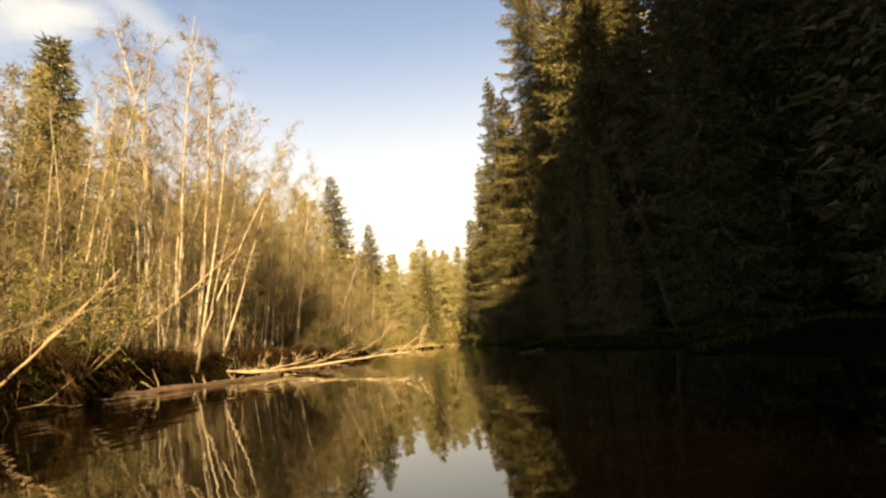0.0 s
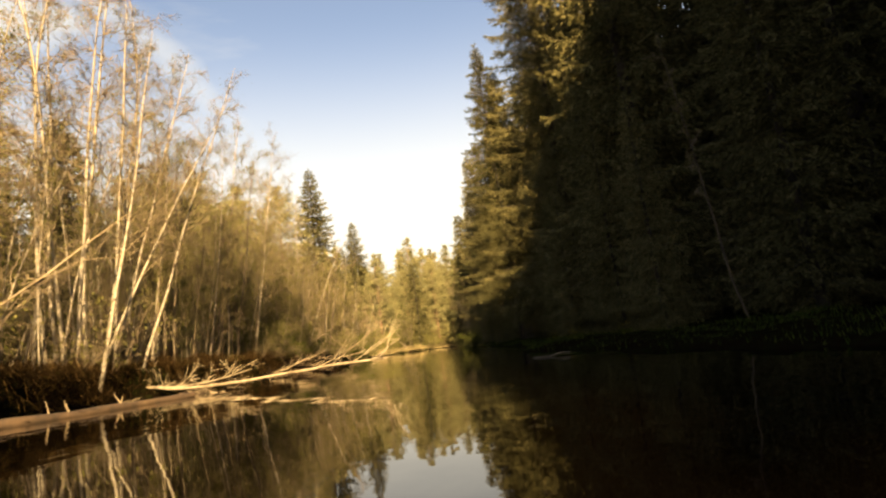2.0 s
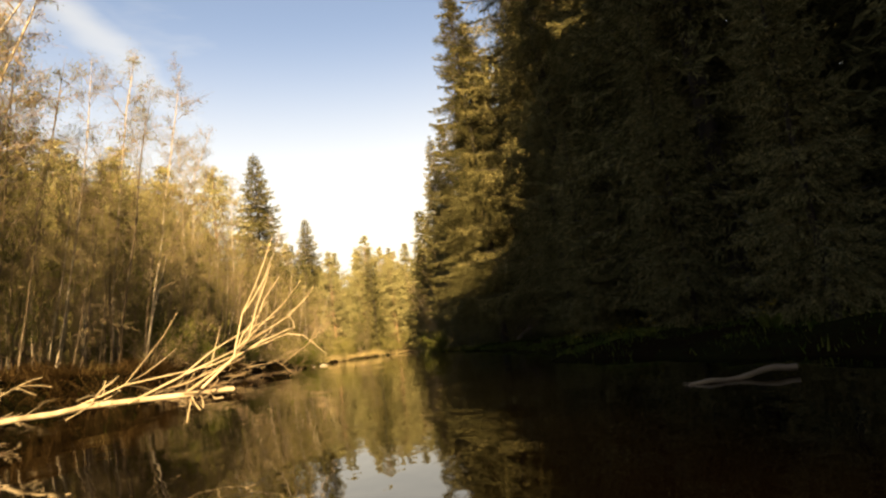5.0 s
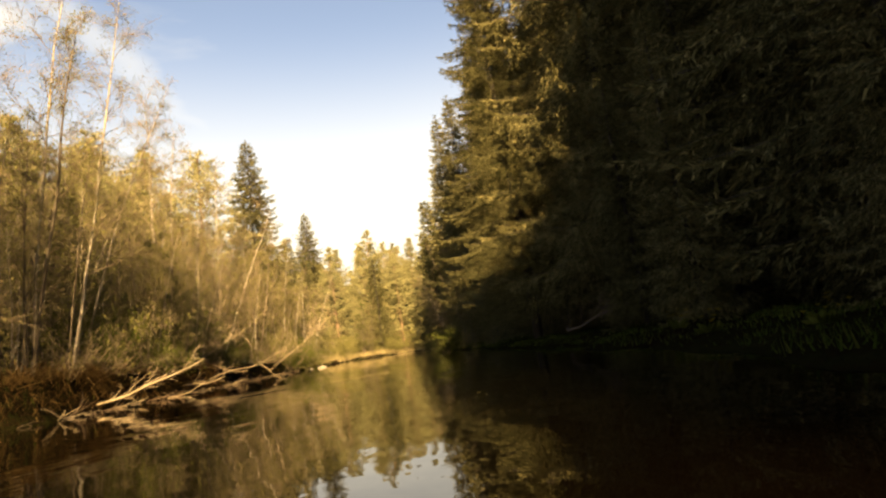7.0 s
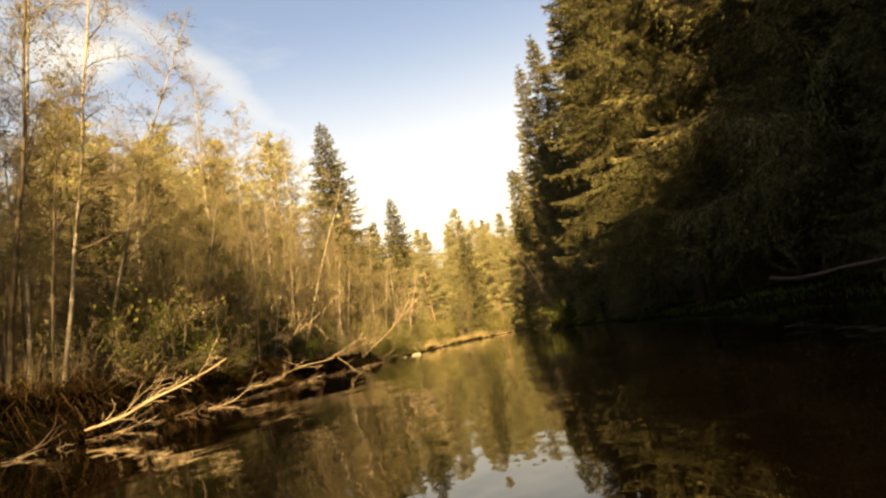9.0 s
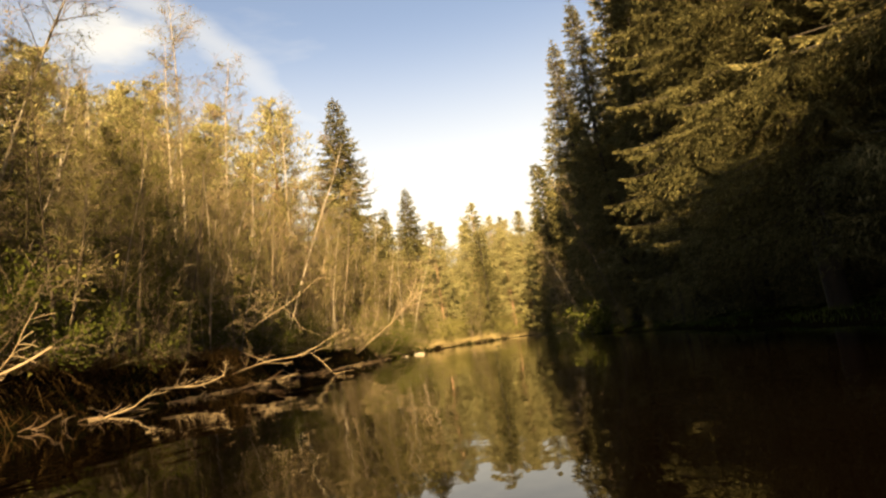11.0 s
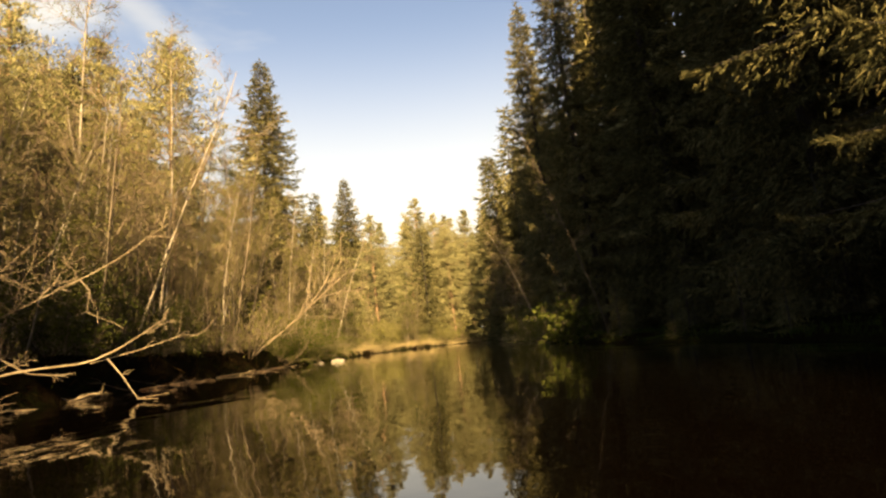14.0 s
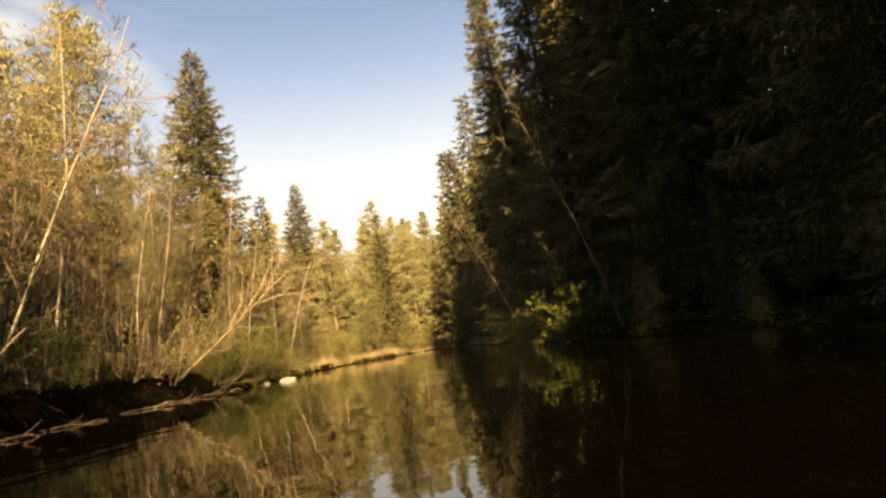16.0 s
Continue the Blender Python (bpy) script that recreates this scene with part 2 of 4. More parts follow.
# ---- mesh helpers ----
class Build:
    """Gathers corners and faces for one mesh."""

    def __init__(self):
        self.v, self.f3, self.f4, self.count = [], [], [], 0

    def add(self, v, f):
        v, f = np.asarray(v, float).reshape(-1, 3), np.asarray(f, int)
        (self.f3 if f.shape[1] == 3 else self.f4).append(f + self.count)
        self.v.append(v)
        self.count += len(v)

    def tube(self, points, radii, sides=6, tip=True):
        p, r = np.asarray(points, float), np.asarray(radii, float)
        k = len(p)
        along = np.gradient(p, axis=0)
        along /= np.linalg.norm(along, axis=1)[:, None] + 1e-9
        ref = np.array([0.31, 0.95, 0.05]) if abs(along[0, 2]) > 0.7 else np.array([0.03, 0.05, 1.0])
        u = np.cross(along, ref)
        u /= np.linalg.norm(u, axis=1)[:, None] + 1e-9
        w = np.cross(along, u)
        a = np.arange(sides) * 2 * np.pi / sides
        ring = p[:, None] + r[:, None, None] * (np.cos(a)[None, :, None] * u[:, None] + np.sin(a)[None, :, None] * w[:, None])
        i, j = np.meshgrid(np.arange(k - 1), np.arange(sides), indexing="ij")
        j2 = (j + 1) % sides
        f = np.stack([i * sides + j, i * sides + j2, (i + 1) * sides + j2, (i + 1) * sides + j], -1).reshape(-1, 4)
        self.add(ring.reshape(-1, 3), f)
        if tip:
            self.add(np.vstack([ring[-1], p[-1] + along[-1] * r[-1]]), [[q, (q + 1) % sides, sides] for q in range(sides)])
            self.add(np.vstack([ring[0], p[0] - along[0] * r[0] * 0.3]), [[(q + 1) % sides, q, sides] for q in range(sides)])

    def blades(self, at, way, across, length, width):
        """Slim pointed leaves or needle tufts: a triangle each."""
        at, way, across = (np.asarray(q, float) for q in (at, way, across))
        length, width = np.broadcast_to(length, len(at))[:, None], np.broadcast_to(width, len(at))[:, None]
        v = np.stack([at - across * width / 2, at + across * width / 2, at + way * length], 1)
        self.add(v.reshape(-1, 3), np.arange(len(at) * 3).reshape(-1, 3))

    def leaves(self, at, way, across, length, width):
        """Kite-shaped leaves: a quad each."""
        at, way, across = (np.asarray(q, float) for q in (at, way, across))
        length, width = np.broadcast_to(length, len(at))[:, None], np.broadcast_to(width, len(at))[:, None]
        mid = at + way * length * 0.45
        v = np.stack([at, mid + across * width / 2, at + way * length, mid - across * width / 2], 1)
        self.add(v.reshape(-1, 3), np.arange(len(at) * 4).reshape(-1, 4))

    def mesh(self, name, mat, smooth=True):
        me = bpy.data.meshes.new(name)
        v = np.vstack(self.v)
        f3 = np.vstack(self.f3) if self.f3 else np.zeros((0, 3), int)
        f4 = np.vstack(self.f4) if self.f4 else np.zeros((0, 4), int)
        me.vertices.add(len(v))
        me.vertices.foreach_set("co", v.ravel())
        me.loops.add(f3.size + f4.size)
        me.loops.foreach_set("vertex_index", np.concatenate([f3.ravel(), f4.ravel()]))
        me.polygons.add(len(f3) + len(f4))
        me.polygons.foreach_set("loop_start", np.concatenate([np.arange(len(f3)) * 3, f3.size + np.arange(len(f4)) * 4]))
        me.update(calc_edges=True)
        me.polygons.foreach_set("use_smooth", np.full(len(me.polygons), smooth))
        me.materials.append(mat)
        return me


def part(name, b, mat, parent, label="", smooth=True):
    ob = new(name, b.mesh(name, mat, smooth))
    ob.parent = parent
    if label:
        tagged(ob, label)
    return ob


def unit(v):
    v = np.asarray(v, float)
    return v / (np.linalg.norm(v, axis=-1, keepdims=True) + 1e-9)


def random_dirs(rng, k):
    return unit(rng.normal(size=(k, 3)))


def curve_points(a, way, length, k, rng, wander=0.08, pull=(0, 0, 0)):
    """A crooked limb from a, k stations long."""
    pts, d, step = [np.array(a, float)], unit(np.array(way, float)), length / (k - 1)
    for _ in range(k - 1):
        d = unit(d + rng.normal(size=3) * wander + np.array(pull) * step)
        pts.append(pts[-1] + d * step)
    return np.array(pts)


# ---- ground and river ----
# centre of the river and half its width, upstream
BEND = np.array([(-12.0, -140, 5.0), (-2.9, -24, 3.6), (-1.0, 4, 3.6), (-2.0, 14, 4.2), (-1.2, 24, 4.2), (-1.25, 29, 4.25), (-1.75, 36, 4.5), (-1.6, 42, 4.5), (-1.1, 50, 4.4),
                 (-1.1, 60, 4.7), (0.0, 72, 4.4), (4.6, 82, 4.6), (18, 90, 5.2), (60, 97, 6), (160, 90, 7)], float)


def bank_distance(x, y):
    """Metres from the water's edge: minus in the river, plus on land."""
    x, y = np.asarray(x, float), np.asarray(y, float)
    best = np.full(x.shape, 1e9)
    for (ax, ay, aw), (bx, by, bw) in zip(BEND[:-1], BEND[1:]):
        dx, dy = bx - ax, by - ay
        s = np.clip(((x - ax) * dx + (y - ay) * dy) / (dx * dx + dy * dy), 0, 1)
        best = np.minimum(best, np.hypot(x - ax - s * dx, y - ay - s * dy) - (aw + s * (bw - aw)))
    return best + 0.28 * np.sin(y * 0.9 + 0.4 * x) * np.cos(y * 0.37 + 1.0) + 0.12 * np.sin(y * 2.7)


def ground_height(x, y):
    d = bank_distance(x, y)
    x, y = np.asarray(x, float), np.asarray(y, float)
    s = np.clip(d / np.where(x < 0, 0.30, 0.7), 0, 1)
    up = 0.04 + np.where(x < 0, np.interp(y, (44, 54), (0.62, 0.27)), 0.05) * s * s * (3 - 2 * s) + np.where(x < 0, 0.020, 0.008) * np.clip(d, 0, 60)
    rough = np.where(x < 0, 1.0, 0.35) * 0.10 * np.sin(x * 1.7 + 0.8 * y) * np.sin(y * 1.3 - 0.5 * x) + 0.06 * np.sin(x * 4.1 + 1.0) * np.cos(y * 3.7)
    return np.where(d > 0, up + rough * np.clip(d / 0.8, 0, 1), np.maximum(-1.1, 0.04 + d * 0.55))


def steps(a, b, fine, reach):
    mid = np.arange(a, b + fine / 2, fine)
    grow = np.cumsum(np.minimum(fine * 1.35 ** np.arange(1, 40), 120))
    grow = grow[grow < reach]
    return np.concatenate([(a - grow)[::-1], mid, b + grow])


gx, gy = steps(-14, 9, 0.24, 900), steps(-4, 100, 0.5, 900)
mx, my = np.meshgrid(gx, gy, indexing="ij")
gb = Build()
i0, j0 = np.meshgrid(np.arange(len(gx) - 1), np.arange(len(gy) - 1), indexing="ij")
nj = len(gy)
gb.add(np.stack([mx, my, ground_height(mx, my)], -1).reshape(-1, 3),
       np.stack([i0 * nj + j0, (i0 + 1) * nj + j0, (i0 + 1) * nj + j0 + 1, i0 * nj + j0 + 1], -1).reshape(-1, 4))
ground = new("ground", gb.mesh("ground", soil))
tagged(ground, "dark mossy forest soil with peaty river banks", "ground", kind="structure")

wb = Build()
wx, wy = np.linspace(-30, 200, 24), np.linspace(-160, 130, 30)
ax_, ay_ = np.meshgrid(wx, wy, indexing="ij")
i0, j0 = np.meshgrid(np.arange(23), np.arange(29), indexing="ij")
wb.add(np.stack([ax_, ay_, ax_ * 0], -1).reshape(-1, 3), np.stack([i0 * 30 + j0, (i0 + 1) * 30 + j0, (i0 + 1) * 30 + j0 + 1, i0 * 30 + j0 + 1], -1).reshape(-1, 4))
water = new("water", wb.mesh("water", river))
tagged(water, "calm dark brown peaty river water reflecting trees", "water", kind="structure")


# ---- trees ----
def spruce(seed, height, reach, clear, tufts, tuft, gap=0.42, boughs=True, curtain=1.0, slim=0.2, stray=0.42, twig_rate=14, ruffle=0.10, skirt=0.70):
    """A Norway spruce at the origin: whorls of hanging boughs, each a curtain of needled twigs."""
    rng = np.random.RandomState(seed)
    root = new("spruce")
    tr, br, nd = Build(), Build(), Build()
    zs = np.linspace(-0.3, height, 12)
    sway = np.stack([0.05 * np.sin(zs * 0.5 + seed), 0.05 * np.cos(zs * 0.4 + seed), zs], -1)
    tr.tube(sway, (0.0085 * height + 0.02) * (1 - np.clip(zs, 0, None) / height) ** 0.9 + 0.01, 8)
    zb, az = [], []
    z = clear
    while z < height - 0.12:
        k = rng.randint(5, 8)
        zb += list(z + rng.normal(size=k) * 0.07)
        az += list(rng.uniform(0, 6.28) + np.arange(k) * 6.283 / k + rng.normal(size=k) * 0.28)
        z += gap * (1.15 - 0.5 * z / height)
    zb, az = np.array(zb), np.array(az)
    nb = len(zb)
    up = np.clip(zb / height, 0, 1)
    # widest a quarter of the way up, uneven from bough to bough
    length = reach * np.minimum(1.0, skirt + up * (1 - skirt) * 7.3) * (1 - up) ** 0.85 * rng.uniform(0.72, 1.14, nb) + 0.12
    droop = (0.08 + 0.50 * (1 - up)) * length * rng.uniform(0.55, 1.45, nb)
    rise = 0.28 * length * up
    out = np.stack([np.cos(az), np.sin(az), az * 0], -1)
    side = np.stack([-np.sin(az), np.cos(az), az * 0], -1)
    bend = rng.normal(size=nb) * 0.15 * length
    down = np.array([0, 0, -1.0])

    def along(i, s):
        zz = zb[i] + rise[i] * s - droop[i] * s ** 1.3 + 0.42 * droop[i] * s ** 4
        return out[i] * (length[i] * s)[:, None] + side[i] * (bend[i] * s * s)[:, None] + np.array([0, 0, 1.0]) * zz[:, None]

    if boughs:
        for q in range(nb):
            s = np.linspace(0, 1, 4)
            br.tube(along(np.full(4, q), s), 0.003 + (0.004 + 0.0045 * length[q]) * (1 - s), 3, tip=False)
    # side twigs, alternately left and right along each bough, shorter toward its tip
    per = np.maximum(4, (length * twig_rate).astype(int))
    owner = np.repeat(np.arange(nb), per)
    step = np.concatenate([(np.arange(p) + 0.8) / (p + 0.3) for p in per])
    nt = len(owner)
    hand = np.where((np.concatenate([np.arange(p) for p in per]) % 2) == 0, -1.0, 1.0)
    tl = (0.36 * length[owner] * (1 - step) ** 0.85 + 0.10) * rng.uniform(0.55, 1.2, nt)
    hang = curtain * (0.15 + 0.75 * (1 - up[owner]) ** 1.2) * rng.uniform(0.35, 1.3, nt) * rng.uniform(0.3, 1.5, nb)[owner]
    foot = along(owner, step)
    aim = unit(out[owner] * 0.8 + side[owner] * (hand * 0.75)[:, None] + down * (0.35 * hang)[:, None] + random_dirs(rng, nt) * 0.42)
    weight = (tl + 0.03) * (1.0 - 0.35 * foot[:, 2] / height)
    i = rng.choice(nt, tufts, p=weight / weight.sum())
    u = rng.uniform(size=tufts) ** 0.85
    at = foot[i] + aim[i] * (tl[i] * u)[:, None] + down * (0.75 * hang[i] * tl[i] * u * u)[:, None]
    at += random_dirs(rng, tufts) * (ruffle * tl[i] * u)[:, None]
    lie = unit(aim[i] + down * (1.5 * hang[i] * u)[:, None])
    # the rest clothe the bough itself, out to a pointed tip
    lead = np.flatnonzero(rng.uniform(size=tufts) < 0.16)
    ib = owner[i[lead]]
    sl = np.clip(1.03 - rng.uniform(size=len(lead)) ** 1.5 * 0.6, 0, 1.03)
    at[lead] = along(ib, sl) + random_dirs(rng, len(lead)) * 0.02
    lie[lead] = unit(along(ib, np.minimum(sl + 0.05, 1.1)) - along(ib, sl))
    way = unit(lie + random_dirs(rng, tufts) * stray)
    size = tuft * rng.uniform(0.65, 1.35, tufts) * (0.8 + 0.55 * np.clip(at[:, 2], 0, height) / height)
    nd.blades(at, way, unit(np.cross(way, random_dirs(rng, tufts))), size, size * slim)
    # leading shoot
    k = 40
    zt = rng.uniform(height - 1.0, height + 0.1, k)
    w = unit(np.stack([rng.normal(size=k), rng.normal(size=k), np.full(k, 0.8)], -1))
    nd.blades(np.stack([zt * 0, zt * 0, zt], -1), w, unit(np.cross(w, random_dirs(rng, k))), 0.24, 0.07)
    part("trunk", tr, spruce_bark, root)
    if boughs:
        tagged(part("branchwork", br, spruce_bark, root), kind="stuff")
    tagged(part("foliage", nd, needles, root, smooth=False), kind="stuff")
    return root


def pine(seed, height, fine=1.0, low=0.30, needle=1.0):
    """A Scots pine: bare reddish trunk below, clumped crown above."""
    rng = np.random.RandomState(seed)
    root = new("pine")
    tr, br, nd = Build(), Build(), Build()
    zs = np.linspace(-0.3, height * 0.97, 12)
    bow = rng.normal(size=2) * 0.15
    path = np.stack([bow[0] * np.sin(zs / height * 3), bow[1] * np.sin(zs / height * 2.4), zs], -1)
    tr.tube(path, (0.0085 * height + 0.02) * (1 - np.clip(zs, 0, None) / height) ** 0.7 + 0.012, 8)
    z, q = low, 0
    while z < 0.985:
        for _ in range(rng.randint(4, 7)):
            up = min(0.99, z + rng.normal() * 0.008)
            a = q * 2.4 + rng.normal() * 0.4
            q += 1
            tip = (1 - up) / (1 - low)
            length = height * (0.012 + 0.27 * tip ** 0.9 * min(1.0, 0.6 + 2.0 * (1 - tip))) * rng.uniform(0.5, 1.3)
            full = min(1.0, 0.28 + 1.9 * tip)
            base = np.array([np.interp(up * height, zs, path[:, c]) for c in range(3)])
            c = curve_points(base, (math.cos(a), math.sin(a), -0.10 + 0.75 * (1 - tip)), length, 5, rng, 0.14, (0, 0, 0.05))
            br.tube(c, np.linspace(0.03, 0.007, 5), 3, tip=False)
            clumps = int(4 + length * 5.0)
            k = int(11 * fine)
            sp = rng.uniform(0.2, 1.05, clumps)
            ctr = np.stack([np.interp(np.minimum(sp, 1), np.linspace(0, 1, 5), c[:, j]) for j in range(3)], -1) + rng.normal(size=(clumps, 3)) * np.array((0.30, 0.30, 0.12)) * full
            ctr = np.repeat(ctr, k, 0)
            o = random_dirs(rng, len(ctr)) * np.array((0.34, 0.34, 0.13)) * full * rng.uniform(0.3, 1.0, len(ctr))[:, None]
            w = unit(o + np.array([0, 0, 0.15]))
            size = needle * rng.uniform(0.15, 0.29, len(ctr)) * (0.6 + 0.4 * full)
            nd.blades(ctr + o, w, unit(np.cross(w, random_dirs(rng, len(ctr)))), size, size * 0.28)
        z += 0.046 * (1.2 - 0.6 * z)
    part("trunk", tr, pine_bark, root)
    tagged(part("branchwork", br, pine_bark, root), kind="stuff")
    tagged(part("foliage", nd, pine_needles, root, smooth=False), kind="stuff")
    return root


def broadleaf(seed, height, bark_mat, leaf_mat, name="birch", stems=1, leafy=1.0, spread=0.16, crown_from=0.3, girth=0.0058, limbs=24, leaf=0.06):
    """A slim young tree in spring: pale stem, fine rising limbs, tiny leaves."""
    rng = np.random.RandomState(seed)
    root = new(name)
    tr, br, lf = Build(), Build(), Build()
    for st in range(stems):
        a0 = st * 2.4 + rng.uniform(0, 1)
        lean = (0.0 if stems == 1 else rng.uniform(0.08, 0.22))
        h = height * (1 if st == 0 else rng.uniform(0.6, 0.95))
        stem = curve_points((0.12 * st * math.cos(a0), 0.12 * st * math.sin(a0), -0.3), (lean * math.cos(a0), lean * math.sin(a0), 1), h + 0.3, 12, rng, 0.035, (0, 0, 0.01))
        s = np.linspace(0, 1, 12)
        tr.tube(stem, (girth * h) * (1 - s) ** 0.8 + 0.006, 7)
        for q in range(limbs):
            up = crown_from + (0.97 - crown_from) * (q + rng.uniform()) / limbs
            base = np.array([np.interp(up, s, stem[:, c]) for c in range(3)])
            a = q * 2.4 + rng.normal() * 0.5
            length = height * spread * (1.15 - up) ** 0.6 * rng.uniform(0.5, 1.3)
            way = np.array([math.cos(a), math.sin(a), rng.uniform(0.5, 1.4)])
            c = curve_points(base, way, length, 6, rng, 0.14, (0, 0, 0.08))
            br.tube(c, np.linspace(0.0022 * h * (1.1 - up) + 0.004, 0.003, 6), 3, tip=False)
            for g in range(7):
                sp = rng.uniform(0.18, 1.0)
                b2 = np.array([np.interp(sp, np.linspace(0, 1, 6), c[:, j]) for j in range(3)])
                w2 = unit(unit(c[-1] - c[0]) + random_dirs(rng, 1)[0] * 0.9)
                l2 = length * rng.uniform(0.25, 0.5)
                c2 = curve_points(b2, w2, l2, 4, rng, 0.2, (0, 0, -0.12))
                br.blades(c2[:1], unit(c2[-1:] - c2[:1]), unit(np.cross(c2[-1:] - c2[:1], random_dirs(rng, 1))), l2, 0.012)
                kt = 11
                qt = rng.uniform(0.1, 1.0, kt)
                at = np.stack([np.interp(qt, np.linspace(0, 1, 4), c2[:, j]) for j in range(3)], -1)
                w = unit(unit(c2[-1] - c2[0]) + random_dirs(rng, kt) * 0.75 + np.array([0, 0, -0.15]))
                br.blades(at, w, unit(np.cross(w, random_dirs(rng, kt))), l2 * rng.uniform(0.4, 1.0, kt), 0.008)
                k = rng.poisson(12 * leafy)
                if k:
                    q3 = rng.uniform(0.15, 1.1, k)
                    at = np.stack([np.interp(q3, np.linspace(0, 1, 4), c2[:, j]) for j in range(3)], -1) + rng.normal(size=(k, 3)) * (0.05 + l2 * 0.22)
                    w = unit(random_dirs(rng, k) + np.array([0, 0, -0.3]))
                    lf.blades(at, w, unit(np.cross(w, random_dirs(rng, k))), leaf * rng.uniform(0.6, 1.3, k), leaf * 0.8)
    part("trunk", tr, bark_mat, root)
    tagged(part("branchwork", br, twig_bark, root), kind="stuff")
    if lf.v:
        tagged(part("foliage", lf, leaf_mat, root, smooth=False), kind="stuff")
    return root


def shrub(seed, height, leaf_mat, leafy, stems=9, leaf=0.06, name="shrub", fan=0.7):
    """A many-stemmed bush of thin twigs."""
    rng = np.random.RandomState(seed)
    root = new(name)
    st, lf = Build(), Build()
    for q in range(stems):
        a = q * 2.4 + rng.normal() * 0.4
        c = curve_points((0.08 * math.cos(a), 0.08 * math.sin(a), -0.15), (fan * math.cos(a), fan * math.sin(a), rng.uniform(0.7, 1.4)), height * rng.uniform(0.6, 1.1), 7, rng, 0.16, (0, 0, 0.05))
        st.tube(c, np.linspace(0.006 * height + 0.004, 0.003, 7), 3, tip=False)
        for g in range(7):
            sp = rng.uniform(0.2, 1.0)
            b2 = np.array([np.interp(sp, np.linspace(0, 1, 7), c[:, j]) for j in range(3)])
            l2 = height * rng.uniform(0.15, 0.4)
            c2 = curve_points(b2, unit(c[-1] - c[0]) + random_dirs(rng, 1)[0] * 0.9, l2, 4, rng, 0.22)
            st.tube(c2[::3], np.linspace(0.005, 0.002, 2), 3, tip=False)
            kt = 5
            w = unit(unit(c2[-1] - c2[0]) + random_dirs(rng, kt) * 0.8)
            st.blades(c2[rng.randint(0, 4, kt)], w, unit(np.cross(w, random_dirs(rng, kt))), l2 * rng.uniform(0.3, 0.9, kt), 0.006)
            k = rng.poisson(14 * leafy)
            if k:
                at = c2[rng.randint(1, 4, k)] + rng.normal(size=(k, 3)) * l2 * 0.2
                w = unit(random_dirs(rng, k) + np.array([0, 0, 0.2]))
                lf.blades(at, w, unit(np.cross(w, random_dirs(rng, k))), leaf * rng.uniform(0.7, 1.5, k), leaf * 0.8)
    tagged(part("branchwork", st, twig_bark, root), kind="stuff")
    if lf.v:
        tagged(part("foliage", lf, leaf_mat, root, smooth=False), kind="stuff")
    return root


def stand(x, y, scale=1.0, turn=0.0, lean=0.0, toward=0.0):
    """The pose of a tree on the ground at x, y: leaning by that many degrees toward that azimuth (0: +x, 90: +y)."""
    z = float(ground_height(np.array([x]), np.array([y]))[0])
    tilt = Matrix.Rotation(radians(lean), 4, Vector((-math.sin(radians(toward)), math.cos(radians(toward)), 0)))
    return Matrix.Translation((x, y, max(z, 0.0) - 0.03)) @ tilt @ Matrix.Rotation(radians(turn), 4, "Z") @ Matrix.Scale(scale, 4)


used, TALL = {}, {}


def tall(ob, h):
    TALL[ob.name] = h
    return ob


def plant(ob, x, y, size, turn=0.0, lean=0.0, toward=0.0, label="", category="", group=""):
    """Stands ob there the first time, then copies of it. size: the height wanted."""
    m = stand(x, y, size / TALL[ob.name], turn, lean, toward)
    if ob.name not in used:
        used[ob.name] = ob
        ob.matrix_basis = m
        got = ob
    else:
        got = ob.copy()
        scene.collection.objects.link(got)
        for child in ob.children:
            c = child.copy()
            scene.collection.objects.link(c)
            c.parent = got
        got.matrix_basis = m
    return tagged(got, label, category, group)


# ---- trees in their places ----
SPRUCE_LABEL = "dark green Norway spruce with drooping branches"
YOUNG_LABEL = "young dark green spruce in the forest understorey"
PINE_LABEL = "tall pine with bare reddish trunk and clumped crown"
BIRCH_LABEL = "slim white birch with tiny fresh spring leaves"
ALDER_LABEL = "thin grey-brown alder with sparse yellow-green leaves"
SHRUB_LABEL = "leafless brown willow shrub on the river bank"

spruce_near = tall(spruce(12, 16.0, 3.1, 1.5, 540000, 0.068, 0.31, True, 1.2, 0.17, 0.55, 24, 0.2, -0.15), 16.0)
spruce_mid = [tall(spruce(13, 16.0, 2.6, 0.8, 130000, 0.13, 0.36, True, 1.1, 0.19, 0.55, 18), 16.0), tall(spruce(14, 18.0, 4.4, 0.6, 130000, 0.20, 0.36, True, 1.0, 0.19, 0.5, 10), 18.0)]
spruce_far = [tall(spruce(21, 15.0, 2.8, 0.4, 12000, 0.32, 0.42, False, 0.9, 0.22, 0.45, 8), 15.0), tall(spruce(22, 12.0, 2.4, 0.3, 9000, 0.32, 0.4, False, 0.9, 0.22, 0.45, 8), 12.0), tall(spruce(23, 17.0, 3.1, 0.6, 13000, 0.33, 0.42, False, 0.9, 0.22, 0.45, 8), 17.0)]
spruce_dim = tall(spruce(15, 17.0, 3.2, 0.8, 62000, 0.19, 0.38, True, 1.2, 0.18, 0.5, 12), 17.0)
spruce_small = tall(spruce(25, 4.0, 1.2, 0.1, 7000, 0.10, 0.26, True, 0.6, 0.14, 0.4), 4.0)
spruce_young = tall(spruce(24, 5.0, 1.5, 0.1, 4000, 0.18, 0.32, False, 0.6, 0.18), 5.0)
